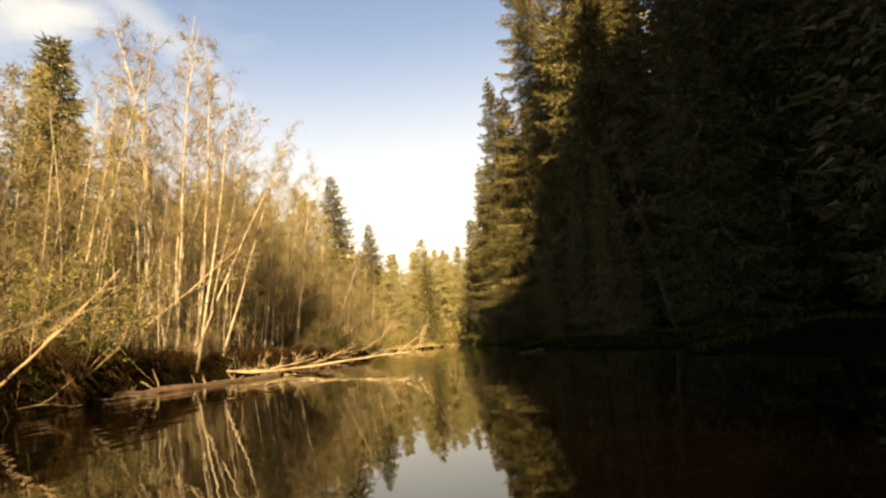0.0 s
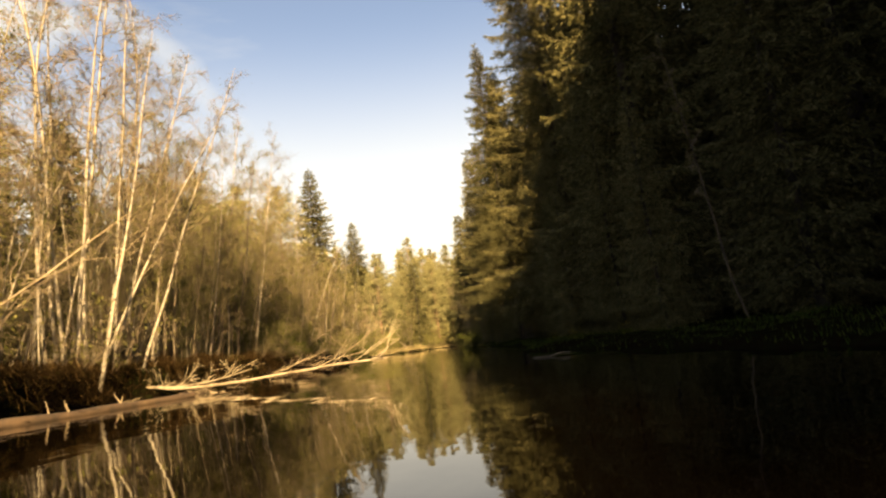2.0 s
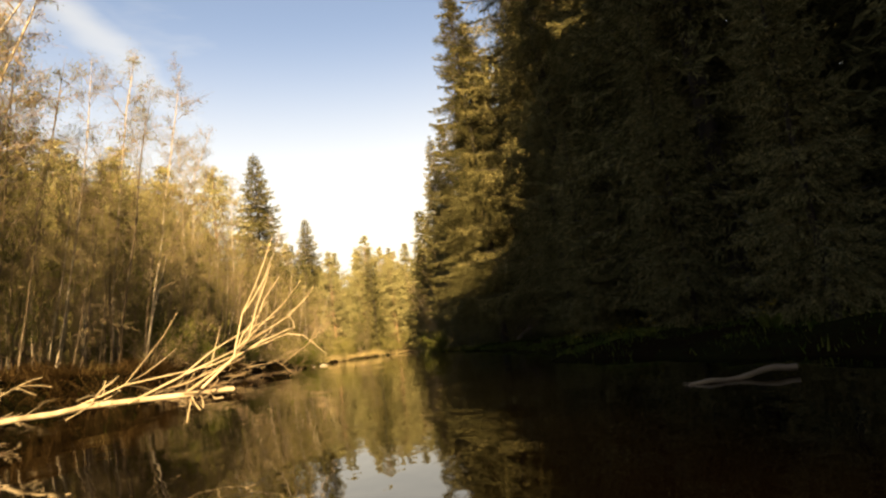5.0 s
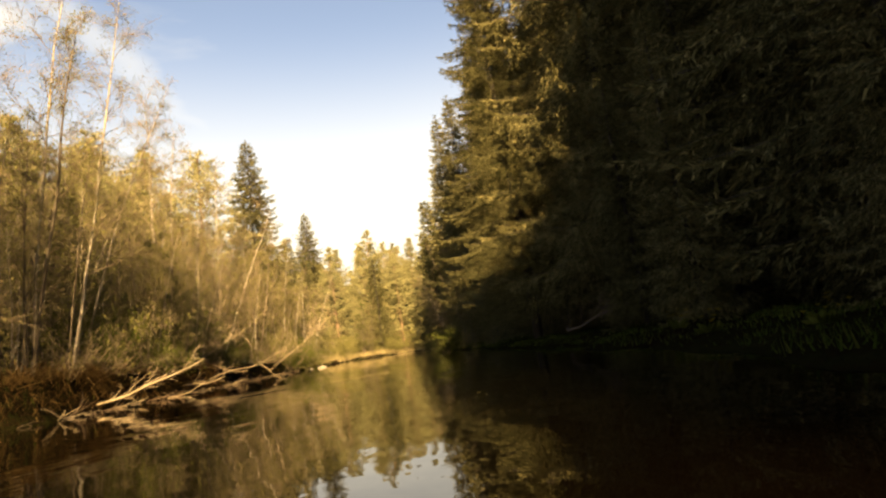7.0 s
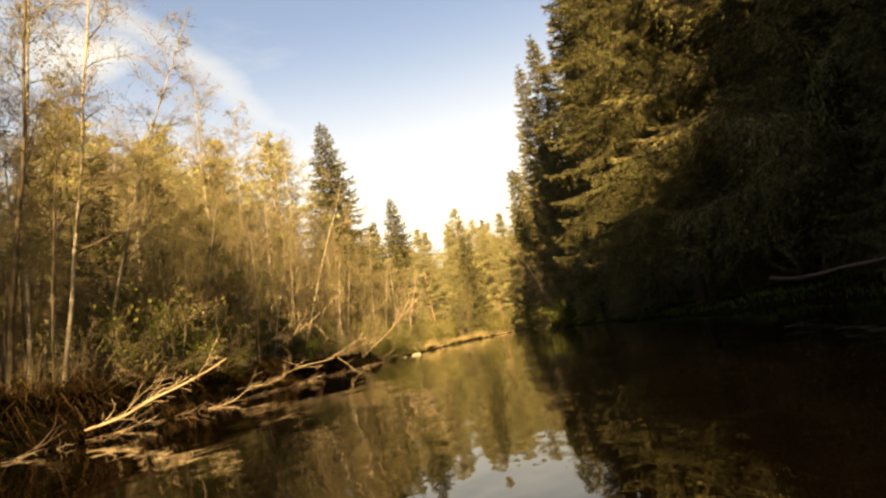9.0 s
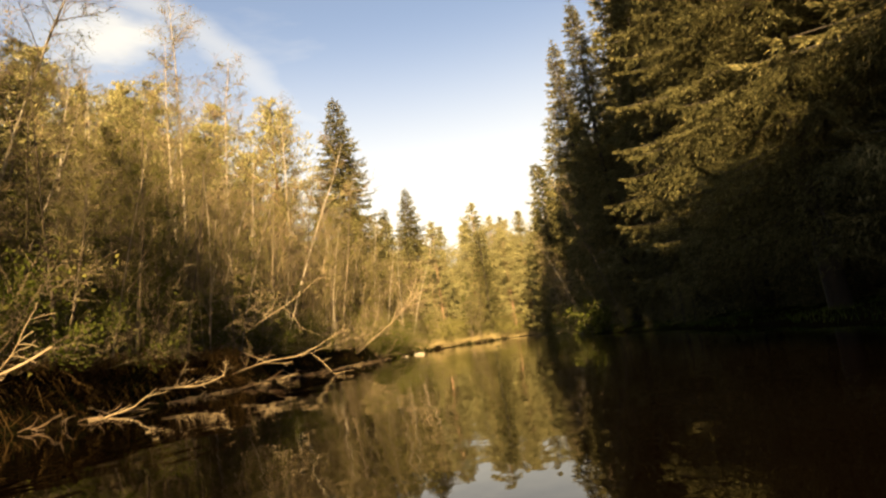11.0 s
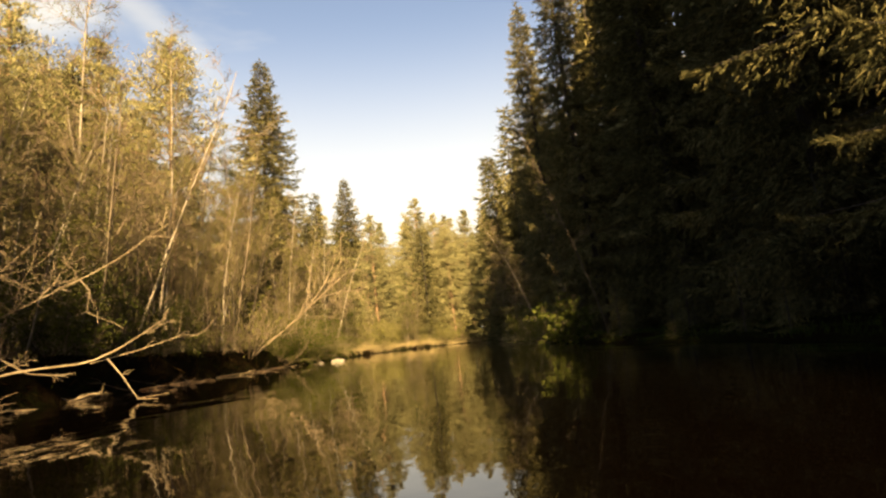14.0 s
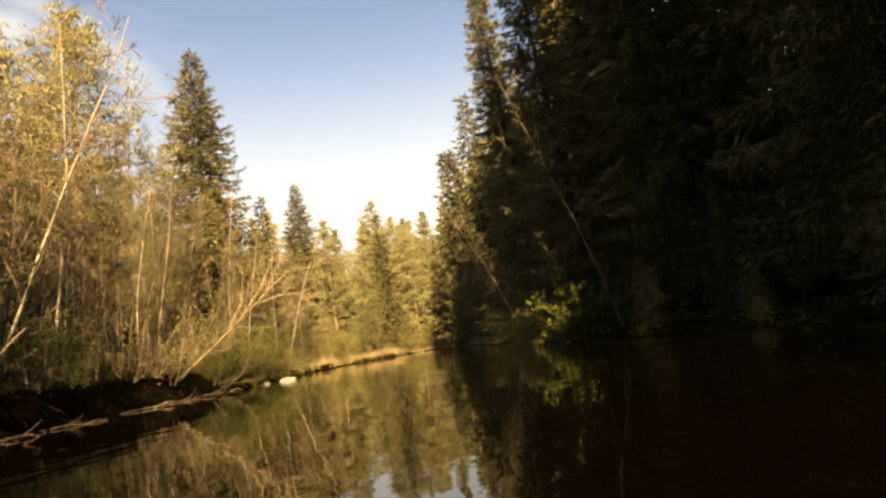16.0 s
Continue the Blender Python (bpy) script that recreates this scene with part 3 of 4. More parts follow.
pines = [tall(pine(31, 16.0, 1.7, 0.22, 0.85), 16.0), tall(pine(32, 15.0, 1.7, 0.16, 0.85), 15.0), tall(pine(33, 17.0, 1.7, 0.30, 0.85), 17.0)]
birches = [tall(broadleaf(41, 11.0, birch_bark, spring_leaves, "birch", 1, 1.2, 0.17, 0.30, 0.0038, 32, 0.038), 11.0),
           tall(broadleaf(42, 12.0, birch_bark, spring_leaves, "birch", 1, 1.5, 0.18, 0.26, 0.0036, 34, 0.038), 12.0),
           tall(broadleaf(43, 9.0, birch_bark, spring_leaves, "birch", 1, 1.2, 0.19, 0.30, 0.0038, 30, 0.038), 9.0)]
birch_sparse = [tall(broadleaf(48, 10.0, birch_bark, spring_leaves, "birch", 1, 0.55, 0.15, 0.36, 0.0040, 22, 0.036), 10.0),
                tall(broadleaf(49, 9.0, birch_bark, spring_leaves, "birch", 1, 0.45, 0.16, 0.32, 0.0040, 20, 0.036), 9.0)]
alders = [tall(broadleaf(51, 9.0, alder_bark, spring_leaves, "alder", 3, 1.6, 0.18, 0.28, 0.0050, 16, 0.05), 9.0),
          tall(broadleaf(52, 11.0, alder_bark, spring_leaves, "alder", 2, 2.0, 0.18, 0.28, 0.0055, 22, 0.045), 11.0),
          tall(broadleaf(53, 7.0, alder_bark, green_leaves, "alder", 3, 2.4, 0.2, 0.10, 0.0052, 13, 0.05), 7.0)]
thicket = [tall(broadleaf(46, 7.0, alder_bark, spring_leaves, "alder", 1, 1.2, 0.20, 0.36, 0.0040, 17, 0.045), 7.0),
           tall(broadleaf(47, 6.0, alder_bark, spring_leaves, "alder", 2, 0.9, 0.22, 0.32, 0.0040, 10, 0.045), 6.0)]
bare_stem = tall(broadleaf(44, 6.0, alder_bark, spring_leaves, 'birch', 1, 0.15, 0.10, 0.45, 0.0034, 9, 0.05), 6.0)
big_leaved = tall(shrub(65, 1.4, green_leaves, 1.3, 7, 0.10), 1.4)
shrubs = [tall(shrub(61, 2.4, spring_leaves, 0.12, 11), 2.4), tall(shrub(62, 1.8, spring_leaves, 0.4, 12), 1.8), tall(shrub(63, 2.0, green_leaves, 3.4, 11, 0.042), 2.0), tall(shrub(64, 2.4, spring_leaves, 1.8, 10, 0.08), 2.4)]

# clump of birches on the near bank: x, y, height, lean, toward
for i, (x, y, h, ln, to) in enumerate([(-7.6, 16.0, 10.6, 6, 175), (-7.5, 16.5, 11.4, 1, 120), (-7.2, 15.7, 9.8, 4, 10), (-6.9, 16.1, 9.2, 9, 20), (-7.0, 16.6, 8.2, 14, 15),
                                       (-6.7, 15.6, 7.0, 20, 25), (-8.8, 17.2, 11.5, 3, 160),
                                       (-6.5, 15.2, 8.5, 12, 20), (-7.9, 15.4, 10.0, 2, 90), (-6.3, 16.6, 7.5, 16, 20), (-7.3, 17.3, 10.5, 5, 30), (-8.2, 16.6, 11.0, 3, 150)]):
    plant(birch_sparse[i % 2], x, y, h, i * 77, ln, to, "slim white birch with bare twigs and few leaves", "birch", "birches on the bank")
# other pale stems along the left bank
for i, (x, y, h, ln, to) in enumerate([(-6.2, 24.4, 8.5, 10, 20), (-7.4, 25.2, 9.5, 7, 25), (-7.0, 18.4, 8.5, 8, 60), (-9.4, 22.0, 11.5, 3, 100), (-9.8, 28.3, 6.8, 5, 30), (-7.6, 31.5, 6.2, 6, 20),
                                       (-8.8, 35.0, 11.0, 4, 10), (-10.2, 40.5, 12.0, 6, 15), (-9.2, 43.0, 11.0, 8, 20), (-11.5, 33.5, 9.0, 2, 90), (-10.5, 16.0, 9.0, 4, 60),
                                       (-7.2, 26.7, 8.0, 12, 10), (-6.4, 20.7, 7.0, 9, 30), (-8.0, 33.3, 8.5, 3, 0)]):
    plant(birches[(i + 1) % 3], x, y, h, i * 53, ln, to, BIRCH_LABEL, "birch", "birches on the bank")
# the slim birches that lean out of the dark bank opposite
for x, y, h, ln, to in [(3.5, 38.0, 5.2, 8, 178), (3.15, 38.4, 2.3, 12, 180), (4.9, 12.0, 4.6, 17, 182), (4.6, 46.0, 7.0, 12, 175), (5.0, 28.2, 6.0, 4, 30)]:
    plant(bare_stem, x, y, h, x * 91, ln, to, "slim leaning bare birch in deep shade", "birch", "leaning birches on the right bank")

for i, (x, y, h, ln) in enumerate([(3.9, 48.4, 5.6, 17), (3.7, 46.9, 4.8, 22)]):
    plant(birches[i % 3], x, y, h, i * 71, ln, 180, "leafy young birch leaning out over the river", "birch", "leaning birches on the right bank")

sapling = tall(broadleaf(45, 6.0, birch_bark, spring_leaves, 'birch', 1, 0.5, 0.14, 0.48, 0.0029, 10, 0.045), 6.0)
bare_birch = tall(broadleaf(58, 6.0, birch_bark, spring_leaves, "birch", 1, 0.12, 0.30, 0.16, 0.0034, 15, 0.04), 6.0)
pines_near = [tall(pine(34, 13.0, 1.5, 0.42, 0.75), 13.0), tall(pine(35, 12.0, 1.5, 0.36, 0.75), 12.0)]
# reddish pines among the left trees
for i, (x, y, h) in enumerate([(-11.5, 36.5, 9.5), (-13.0, 38.5, 10.5), (-10.5, 47.5, 14.0), (-13.8, 48.5, 14.6), (-16.6, 47.0, 15.5), (-15.0, 42.0, 12.0), (-12.2, 42.0, 10.0)]):
    plant(pines_near[i % 2], x, y, h, i * 97, 1, i * 60, PINE_LABEL, "pine", "pines behind the left bank")

# the tall spruces that stand out from the left bank
plant(spruce_mid[1], -10.35, 60.0, 19.4, 30, 0, 0, "tall pointed spruce rising above the birches", "spruce", "spruces on the left bank")
plant(spruce_mid[1], -10.5, 94.0, 21.0, 30, 0, 0, "tall pointed spruce rising above the birches", "spruce", "spruces on the left bank")
for i, (x, y, h) in enumerate([(-8.8, 67.0, 12.0), (-13.0, 54.0, 11.0), (-16.0, 62.0, 14.0), (-13.0, 76.0, 12.0), (-9.0, 56.0, 9.0), (-8.4, 62.0, 8.0)]):
    plant(spruce_far[i % 3], x, y, h, i * 71, 0, 0, SPRUCE_LABEL, "spruce", "spruces on the left bank")

# right bank: the spruces that lean over the river
for i, (ob, x, y, h) in enumerate([(spruce_near, 4.0, 27.5, 13.4), (spruce_mid[0], 6.05, 17.4, 17.5), (spruce_near, 6.2, 25.4, 20.5), (spruce_mid[0], 5.4, 50.8, 16.3), (spruce_mid[0], 5.6, 33.2, 15.0), (spruce_mid[0], 5.5, 45.0, 15.0),
                                    (spruce_mid[0], 6.7, 56.0, 14.5), (spruce_dim, 7.3, 20.0, 17.5), (spruce_dim, 8.7, 13.5, 17.5), (spruce_dim, 9.0, 7.0, 17.0), (spruce_mid[0], 6.2, 39.5, 15.5),
                                    (spruce_far[2], 7.8, 31.0, 17.0), (spruce_far[0], 8.6, 36.6, 17.0), (spruce_far[2], 9.2, 27.6, 18.0), (spruce_far[2], 7.6, 47.5, 17.0), (spruce_dim, 8.7, 23.4, 20.5), (spruce_dim, 10.6, 10.5, 17.5), (spruce_dim, 10.2, 17.0, 18.0), (spruce_dim, 5.95, 21.4, 8.0), (spruce_dim, 6.5, 12.6, 9.0)]):
    plant(ob, x, y, h, i * 67 + 20, 1.5, 180, SPRUCE_LABEL, "spruce", "spruces on the right bank")

# low spruces under them, close to the water, added to shade the bank
for i, (x, y, h) in enumerate([(4.3, 13.6, 4.5), (4.5, 16.4, 5.0), (4.2, 19.6, 4.4), (4.6, 22.2, 4.8), (5.2, 24.4, 4.0), (5.6, 28.6, 3.6), (5.3, 30.6, 4.4)]):
    plant(spruce_dim, x, y, h, i * 59, 0, 0, YOUNG_LABEL, "young spruce", "young spruces in the forest")

rng = np.random.RandomState(5)


def scatter(count, x0, x1, y0, y1, gap, keep_off, taken):
    out, tries = [], 0
    while len(out) < count and tries < count * 60:
        tries += 1
        x, y = rng.uniform(x0, x1), rng.uniform(y0, y1)
        if float(bank_distance(np.array([x]), np.array([y]))[0]) < keep_off:
            continue
        if any((x - a) ** 2 + (y - b) ** 2 < gap * gap for a, b in taken):
            continue
        taken.append((x, y))
        out.append((x, y))
    return out


taken = [(4.3, 29.2), (5.0, 25.6), (4.3, 50.5), (5.2, 33.5), (5, 45), (4.9, 56), (6.4, 21), (7.4, 14), (7.6, 7), (6, 39.5), (-10.8, 60), (-11.2, 93)]
for i, (x, y) in enumerate(scatter(22, 8.6, 20, 20, 76, 2.3, 4.5, taken)):
    plant(spruce_far[i % 3], x, y, rng.uniform(13, 18.0), rng.uniform(0, 360), 0, 0, SPRUCE_LABEL, "spruce", "spruces on the right bank")
for i, (x, y) in enumerate(scatter(16, 4.2, 7.0, 30, 60, 1.0, 0.6, taken)):
    plant(spruce_small, x, y, rng.uniform(0.8, 2.2), rng.uniform(0, 360), 0, 0, YOUNG_LABEL, "young spruce", "young spruces in the forest")
for i, (x, y) in enumerate(scatter(16, 7.2, 13, 16, 70, 1.6, 1.6, taken)):
    plant(spruce_young, x, y, rng.uniform(2.6, 6.0), rng.uniform(0, 360), 0, 0, YOUNG_LABEL, "young spruce", "young spruces in the forest")
for i, (x, y, h) in enumerate([(4.6, 65.5, 13.3), (5.4, 74.5, 16.5), (6.2, 73.0, 14.0), (7.6, 76.5, 15.0), (6.6, 69.0, 12.5), (8.8, 72.0, 16.0)]):
    plant(spruce_far[i % 3], x, y, h, i * 40, 0, 0, "sunlit spruce at the river bend", "spruce", "spruces on the right bank")
for x, y, h in [(4.9, 71.5, 6.0), (5.3, 74.5, 7.0), (4.7, 68.0, 5.0), (4.1, 62.0, 6.5), (4.3, 58.5, 5.5)]:
    plant(alders[1], x, y, h, x * 70, 6, 180, "sunlit yellow-green alder at the river bend", "alder", "alders at the river bend")
for i, (x, y) in enumerate(scatter(7, 5.5, 12, 60, 82, 2.0, 1.2, taken)):
    plant(spruce_far[i % 3], x, y, rng.uniform(13, 17), rng.uniform(0, 360), 0, 0, SPRUCE_LABEL, "spruce", "spruces on the right bank")


def forest_band(name, seed, trees, k, tuft, label):
    """Conifers too many to count, as one mass: x, y, height and reach each."""
    rng = np.random.RandomState(seed)
    b = Build()
    for x, y, h, w in trees:
        z0 = float(ground_height(np.array([x]), np.array([y]))[0])
        up = rng.uniform(size=k) ** 1.25
        t = rng.uniform(0, 6.283, k)
        rad = w * np.minimum(1, 0.7 + up * 2) * (1 - up) ** 0.8 * rng.uniform(0.3, 1.0, k) + 0.1
        at = np.stack([x + rad * np.cos(t), y + rad * np.sin(t), z0 + 0.3 + h * up], -1)
        way = unit(np.stack([np.cos(t), np.sin(t), rng.uniform(-1.0, 0.1, k)], -1) + random_dirs(rng, k) * 0.3)
        b.blades(at, way, unit(np.cross(way, random_dirs(rng, k))), tuft * rng.uniform(0.6, 1.3, k), tuft * 0.38)
        b.tube([(x, y, z0 - 0.3), (x, y, z0 + h * 0.5), (x, y, z0 + h)], [0.15, 0.09, 0.02], 5, tip=False)
    return tagged(new(name, b.mesh(name, needles, False)), label, "forest", kind="stuff")


# unseen forest added behind the start shades both banks; deep forest closes the view
band = [((7.2 if y > -18 else 4.6) + 0.3 * math.sin(y * 2.3), y, 17.5 + 1.5 * math.sin(y * 1.7), 3.3) for y in np.arange(-1.6, -40, -1.7)]
# added blockers: tops follow the sun's slope to shade the right bank's foot
band += [(4.7 + 0.42 * (i % 6), -3.0 - 0.55 * i, 0.424 * (33.0 + 0.55 * i) + 0.1, 2.4) for i in range(24)]
band += [(9.4 + 0.4 * math.sin(y * 1.3), y, 18.0 + math.sin(y), 3.1) for y in np.arange(0.5, -18, -2.1)]
band += [(x, y, rng.uniform(15, 18), 3.0) for x, y in scatter(18, 7.0, 14, -36, 3, 2.4, 2.5, taken)]
band += [(x, y, rng.uniform(4.5, 6.5), 2.0) for x, y in scatter(34, -24, -9.5, -24, 0, 2.0, 2.5, taken)]
forest_band("forest_behind", 302, [q for q in band if q[1] < -5], 1300, 1.0, "unseen conifers added downstream to shade both banks")
forest_band("forest_behind", 305, [q for q in band if q[1] >= -5], 7000, 0.40, "conifers added close behind the start to shade the banks")
band = [(15.5 + 3.5 * math.sin(i * 4.1), 3.0 + 2.3 * i, 15 + 2.5 * math.sin(i * 2.9), 3.2) for i in range(34)]
band += [(11.6 + 1.3 * math.sin(i * 2.3), 5.5 + 2.1 * i, 17.5 + 1.5 * math.sin(i * 1.9), 3.3) for i in range(16)]
band += [(9.6 + 0.8 * math.sin(i * 2.9), 32.0 + 1.9 * i, 17.0 + 1.5 * math.sin(i * 1.3), 3.0) for i in range(11)]
band += [(-23.0 + 3.5 * math.sin(i * 3.7), 7.0 + 1.9 * i, 8.5 + 1.5 * math.sin(i * 2.1), 2.4) for i in range(38)]
forest_band("deep_forest", 303, [q for q in band if q[0] < 0 or q[1] > 24], 1300, 0.8, "deep dark conifer forest behind the bank trees")
forest_band("deep_forest", 306, [q for q in band if q[0] >= 0 and q[1] <= 24], 7000, 0.36, "dark conifer forest close behind the bank trees")

# leafy crowns that stand over the left bank
for i, (x, y, h) in enumerate([(-9.6, 46.0, 9.0), (-8.9, 49.5, 8.2), (-10.4, 50.5, 10.0), (-8.3, 45.0, 6.0), (-6.7, 24.0, 7.6), (-8.4, 22.6, 8.6), (-7.6, 20.6, 8.4), (-5.9, 26.9, 4.2), (-6.0, 28.7, 4.6), (-6.1, 30.3, 4.4)]):
    plant(alders[1], x, y, h, i * 83, 3, 20, ALDER_LABEL, "alder", "alders on the left bank")
taken += [(-9.6, 46.0), (-8.9, 49.5), (-10.4, 50.5), (-8.3, 45.0), (-7.0, 24.6), (-6.5, 26.2), (-7.9, 23.2), (-8.4, 19.6)]

# left forest: alders and birches by the water, conifers behind
for i, (x, y) in enumerate(scatter(36, -14, -5, 4, 60, 1.2, 0.9, taken)):
    plant(alders[i % 3], x, y, rng.uniform(5.0, 9.0 if y < 26 or y > 36 else 6.0) if i % 3 < 2 else rng.uniform(2.5, 4.0), rng.uniform(0, 360), rng.uniform(0, 8), rng.uniform(-60, 60), ALDER_LABEL, "alder", "alders on the left bank")
for i, (x, y) in enumerate(scatter(28, -22, -10, 6, 60, 1.8, 3.0, taken)):
    plant(birches[i % 3], x, y, rng.uniform(9, 12.5) * (0.7 if 24 < y < 36 else 1.0), rng.uniform(0, 360), rng.uniform(0, 5), rng.uniform(0, 360), BIRCH_LABEL, "birch", "birches behind the bank")
for i, (x, y) in enumerate(scatter(24, -30, -14, 8, 80, 2.2, 6.0, taken)):
    if i % 3 == 2:
        plant(pines[i % 2], x, y, rng.uniform(11, 15), rng.uniform(0, 360), 0, 0, PINE_LABEL, "pine", "pines behind the left bank")
    else:
        plant(spruce_far[i % 3], x, y, rng.uniform(9, 13.5), rng.uniform(0, 360), 0, 0, SPRUCE_LABEL, "spruce", "spruces on the left bank")
for i, (x, y) in enumerate(scatter(14, -22, -9.5, 3, 74, 1.6, 2.4, taken)):
    plant(spruce_young, x, y, rng.uniform(2.2, 5.5), rng.uniform(0, 360), 0, 0, YOUNG_LABEL, "young spruce", "young spruces in the forest")

for i, (x, y, h) in enumerate([(-8.8, 29.4, 6.0), (-9.6, 33.4, 6.4)]):
    plant(spruce_far[1], x, y, h, i * 77, 0, 0, YOUNG_LABEL, "young spruce", "young spruces in the forest")
for x, y, h in [(-8.1, 38.0, 4.2), (-8.8, 32.0, 4.4)]:
    plant(spruce_young, x, y, h, x * 60, 0, 0, YOUNG_LABEL, "young spruce", "young spruces in the forest")

for i, (x, y, h) in enumerate([(-12.6, 19.0, 11.8), (-15.5, 23.0, 14.5), (-17.5, 27.5, 9.5), (-14.0, 28.5, 8.0), (-18.5, 33.0, 14.0), (-15.0, 33.0, 9.5), (-20.0, 21.0, 15.0), (-13.0, 45.0, 11.0),
                                (-17.0, 38.5, 13.0), (-20.5, 43.0, 14.0), (-12.4, 24.0, 9.0), (-16.0, 15.0, 13.0), (-21.0, 30.0, 11.0), (-14.0, 51.5, 12.5), (-18.0, 54.0, 13.5), (-11.4, 30.5, 7.5)]):
    plant(spruce_far[i % 3], x, y, h, i * 47, 0, 0, SPRUCE_LABEL, "spruce", "spruces on the left bank")

# fuller crowns behind the bank, shoulder to shoulder
for i, (x, y) in enumerate(scatter(40, -16.5, -8.2, 27, 58, 1.1, 2.2, taken)):
    low = 0.68 if 24 < y < 34 else 0.9
    plant(birches[i % 3], x, y, rng.uniform(7.5, 10.5) * low, rng.uniform(0, 360), rng.uniform(0, 5), rng.uniform(0, 360), BIRCH_LABEL, "birch", "birches behind the bank")
for i, (x, y) in enumerate(scatter(14, -19, -10.5, 37, 58, 1.6, 3.0, taken)):
    plant(pines_near[i % 2], x, y, rng.uniform(11.0, 13.5), rng.uniform(0, 360), 1, i * 60, PINE_LABEL, "pine", "pines behind the left bank")

# forest across the bend
for i, (x, y, h) in enumerate([(-3.0, 93.0, 15.5), (0.2, 94.5, 16.2), (2.2, 92.0, 15.0), (4.0, 95.0, 16.5), (6.4, 93.0, 15.8), (8.6, 95.5, 17.0), (10.8, 94.0, 16.5)]):
    plant(pines[i % 3], x, y, h, i * 131, 0, 0, PINE_LABEL, "pine", "trees across the bend")
for i, (x, y) in enumerate(scatter(46, -24, 20, 84, 106, 2.2, 2.0, taken)):
    if i % 5 > 3:
        plant(spruce_far[i % 3], x, y, rng.uniform(12.5, 16), rng.uniform(0, 360), 0, 0, SPRUCE_LABEL, "spruce", "trees across the bend")
    else:
        plant(pines[i % 3], x, y, rng.uniform(11.5, 17.5), rng.uniform(0, 360), rng.uniform(0, 2), rng.uniform(0, 360), PINE_LABEL, "pine", "trees across the bend")
forest_band("forest_beyond_bend", 304, [(x, y, rng.uniform(11, 16), 2.6) for x, y in scatter(44, -30, 30, 98, 124, 2.6, 2.0, taken)], 1300, 0.7, "dense conifer forest beyond the river bend")
for i, (x, y) in enumerate(scatter(44, -14, 14, 82, 100, 1.3, 1.0, taken)):
    plant(spruce_young, x, y, rng.uniform(2.2, 6), rng.uniform(0, 360), 0, 0, YOUNG_LABEL, "young spruce", "young spruces in the forest")
for i, (x, y) in enumerate(scatter(14, -16, 2, 62, 90, 2.0, 0.8, taken)):
    plant(alders[i % 3], x, y, rng.uniform(3.5, 7), rng.uniform(0, 360), 0, 0, ALDER_LABEL, "alder", "alders on the left bank")

for i, (x, y) in enumerate(scatter(64, -14, -5.6, 9, 64, 0.9, 0.7, taken)):
    plant(thicket[i % 2], x, y, rng.uniform(3.5, 7.0) * (0.8 if 24 < y < 34 else 1.0), rng.uniform(0, 360), rng.uniform(0, 9), rng.uniform(-60, 60), "thin twiggy alder with yellow-green spring leaves", "alder", "alders on the left bank")
for i, (x, y) in enumerate(scatter(34, -8.6, -5.0, 16.5, 31, 0.6, 0.45, taken)):
    h, turn, lean, to = rng.uniform(2.6, 5.2), rng.uniform(0, 360), rng.uniform(0, 12), rng.uniform(-60, 60)
    if i % 2:
        continue
    plant(thicket[0], x, y, h, turn, lean, to, "thin twiggy alder with yellow-green spring leaves", "alder", "alders on the left bank")
for i, (x, y) in enumerate(scatter(125, -12, -5.4, 5, 58, 0.42, 0.5, taken)):
    plant(bare_birch if i % 3 == 1 else sapling, x, y, rng.uniform(3.5, 7.5 if y < 25 or y > 36 else 5.5), rng.uniform(0, 360), rng.uniform(0, 14), rng.uniform(-50, 60), "thin pale birch sapling in the bank thicket", "birch", "saplings on the left bank")

for i, (x, y) in enumerate(scatter(8, -8.4, -6.2, 27.5, 33.0, 0.6, 0.3, taken)):
    plant(alders[2] if i % 3 == 0 else thicket[i % 2], x, y, rng.uniform(3.0, 4.6), rng.uniform(0, 360), rng.uniform(0, 10), rng.uniform(-60, 60), "thin twiggy alder in the dense bank thicket", "alder", "alders on the left bank")

for i, (x, y) in enumerate(scatter(46, -12, 12, 69, 92, 1.1, 0.3, taken)):
    plant(shrubs[3], x, y, rng.uniform(1.2, 3.2), rng.uniform(0, 360), 0, 0, "yellow-green willow bush in full sun", "shrub", "bushes at the river bend")

for i in range(5):
    y = 31.0 + 1.15 * i
    plant(spruce_small, 3.35 + 0.35 * math.sin(i * 2.7), y, 0.75 + 0.3 * math.sin(i * 1.9), i * 70, 0, 0, YOUNG_LABEL, "young spruce", "young spruces in the forest")

# shrubs along both banks
for i in range(6):
    y = 23.5 + 1.3 * i
    x = -4.6
    while float(bank_distance(np.array([x]), np.array([y]))[0]) < 0.35:
        x -= 0.05
    plant(shrubs[0], x, y, 0.9 + 0.4 * math.sin(i * 2.1), i * 61, 22, 10 * math.sin(i * 1.3), SHRUB_LABEL, "shrub", "shrubs on the left bank")
for i, (x, y) in enumerate(scatter(54, -9.0, -4, 3, 62, 0.7, 0.2, taken)):
    green = i % 8 == 3
    plant(shrubs[2 if green else i % 2], x, y, rng.uniform(0.9, 2.2), rng.uniform(0, 360), rng.uniform(0, 12), 0, "green leafy shrub on the river bank" if green else SHRUB_LABEL, "shrub", "shrubs on the left bank")
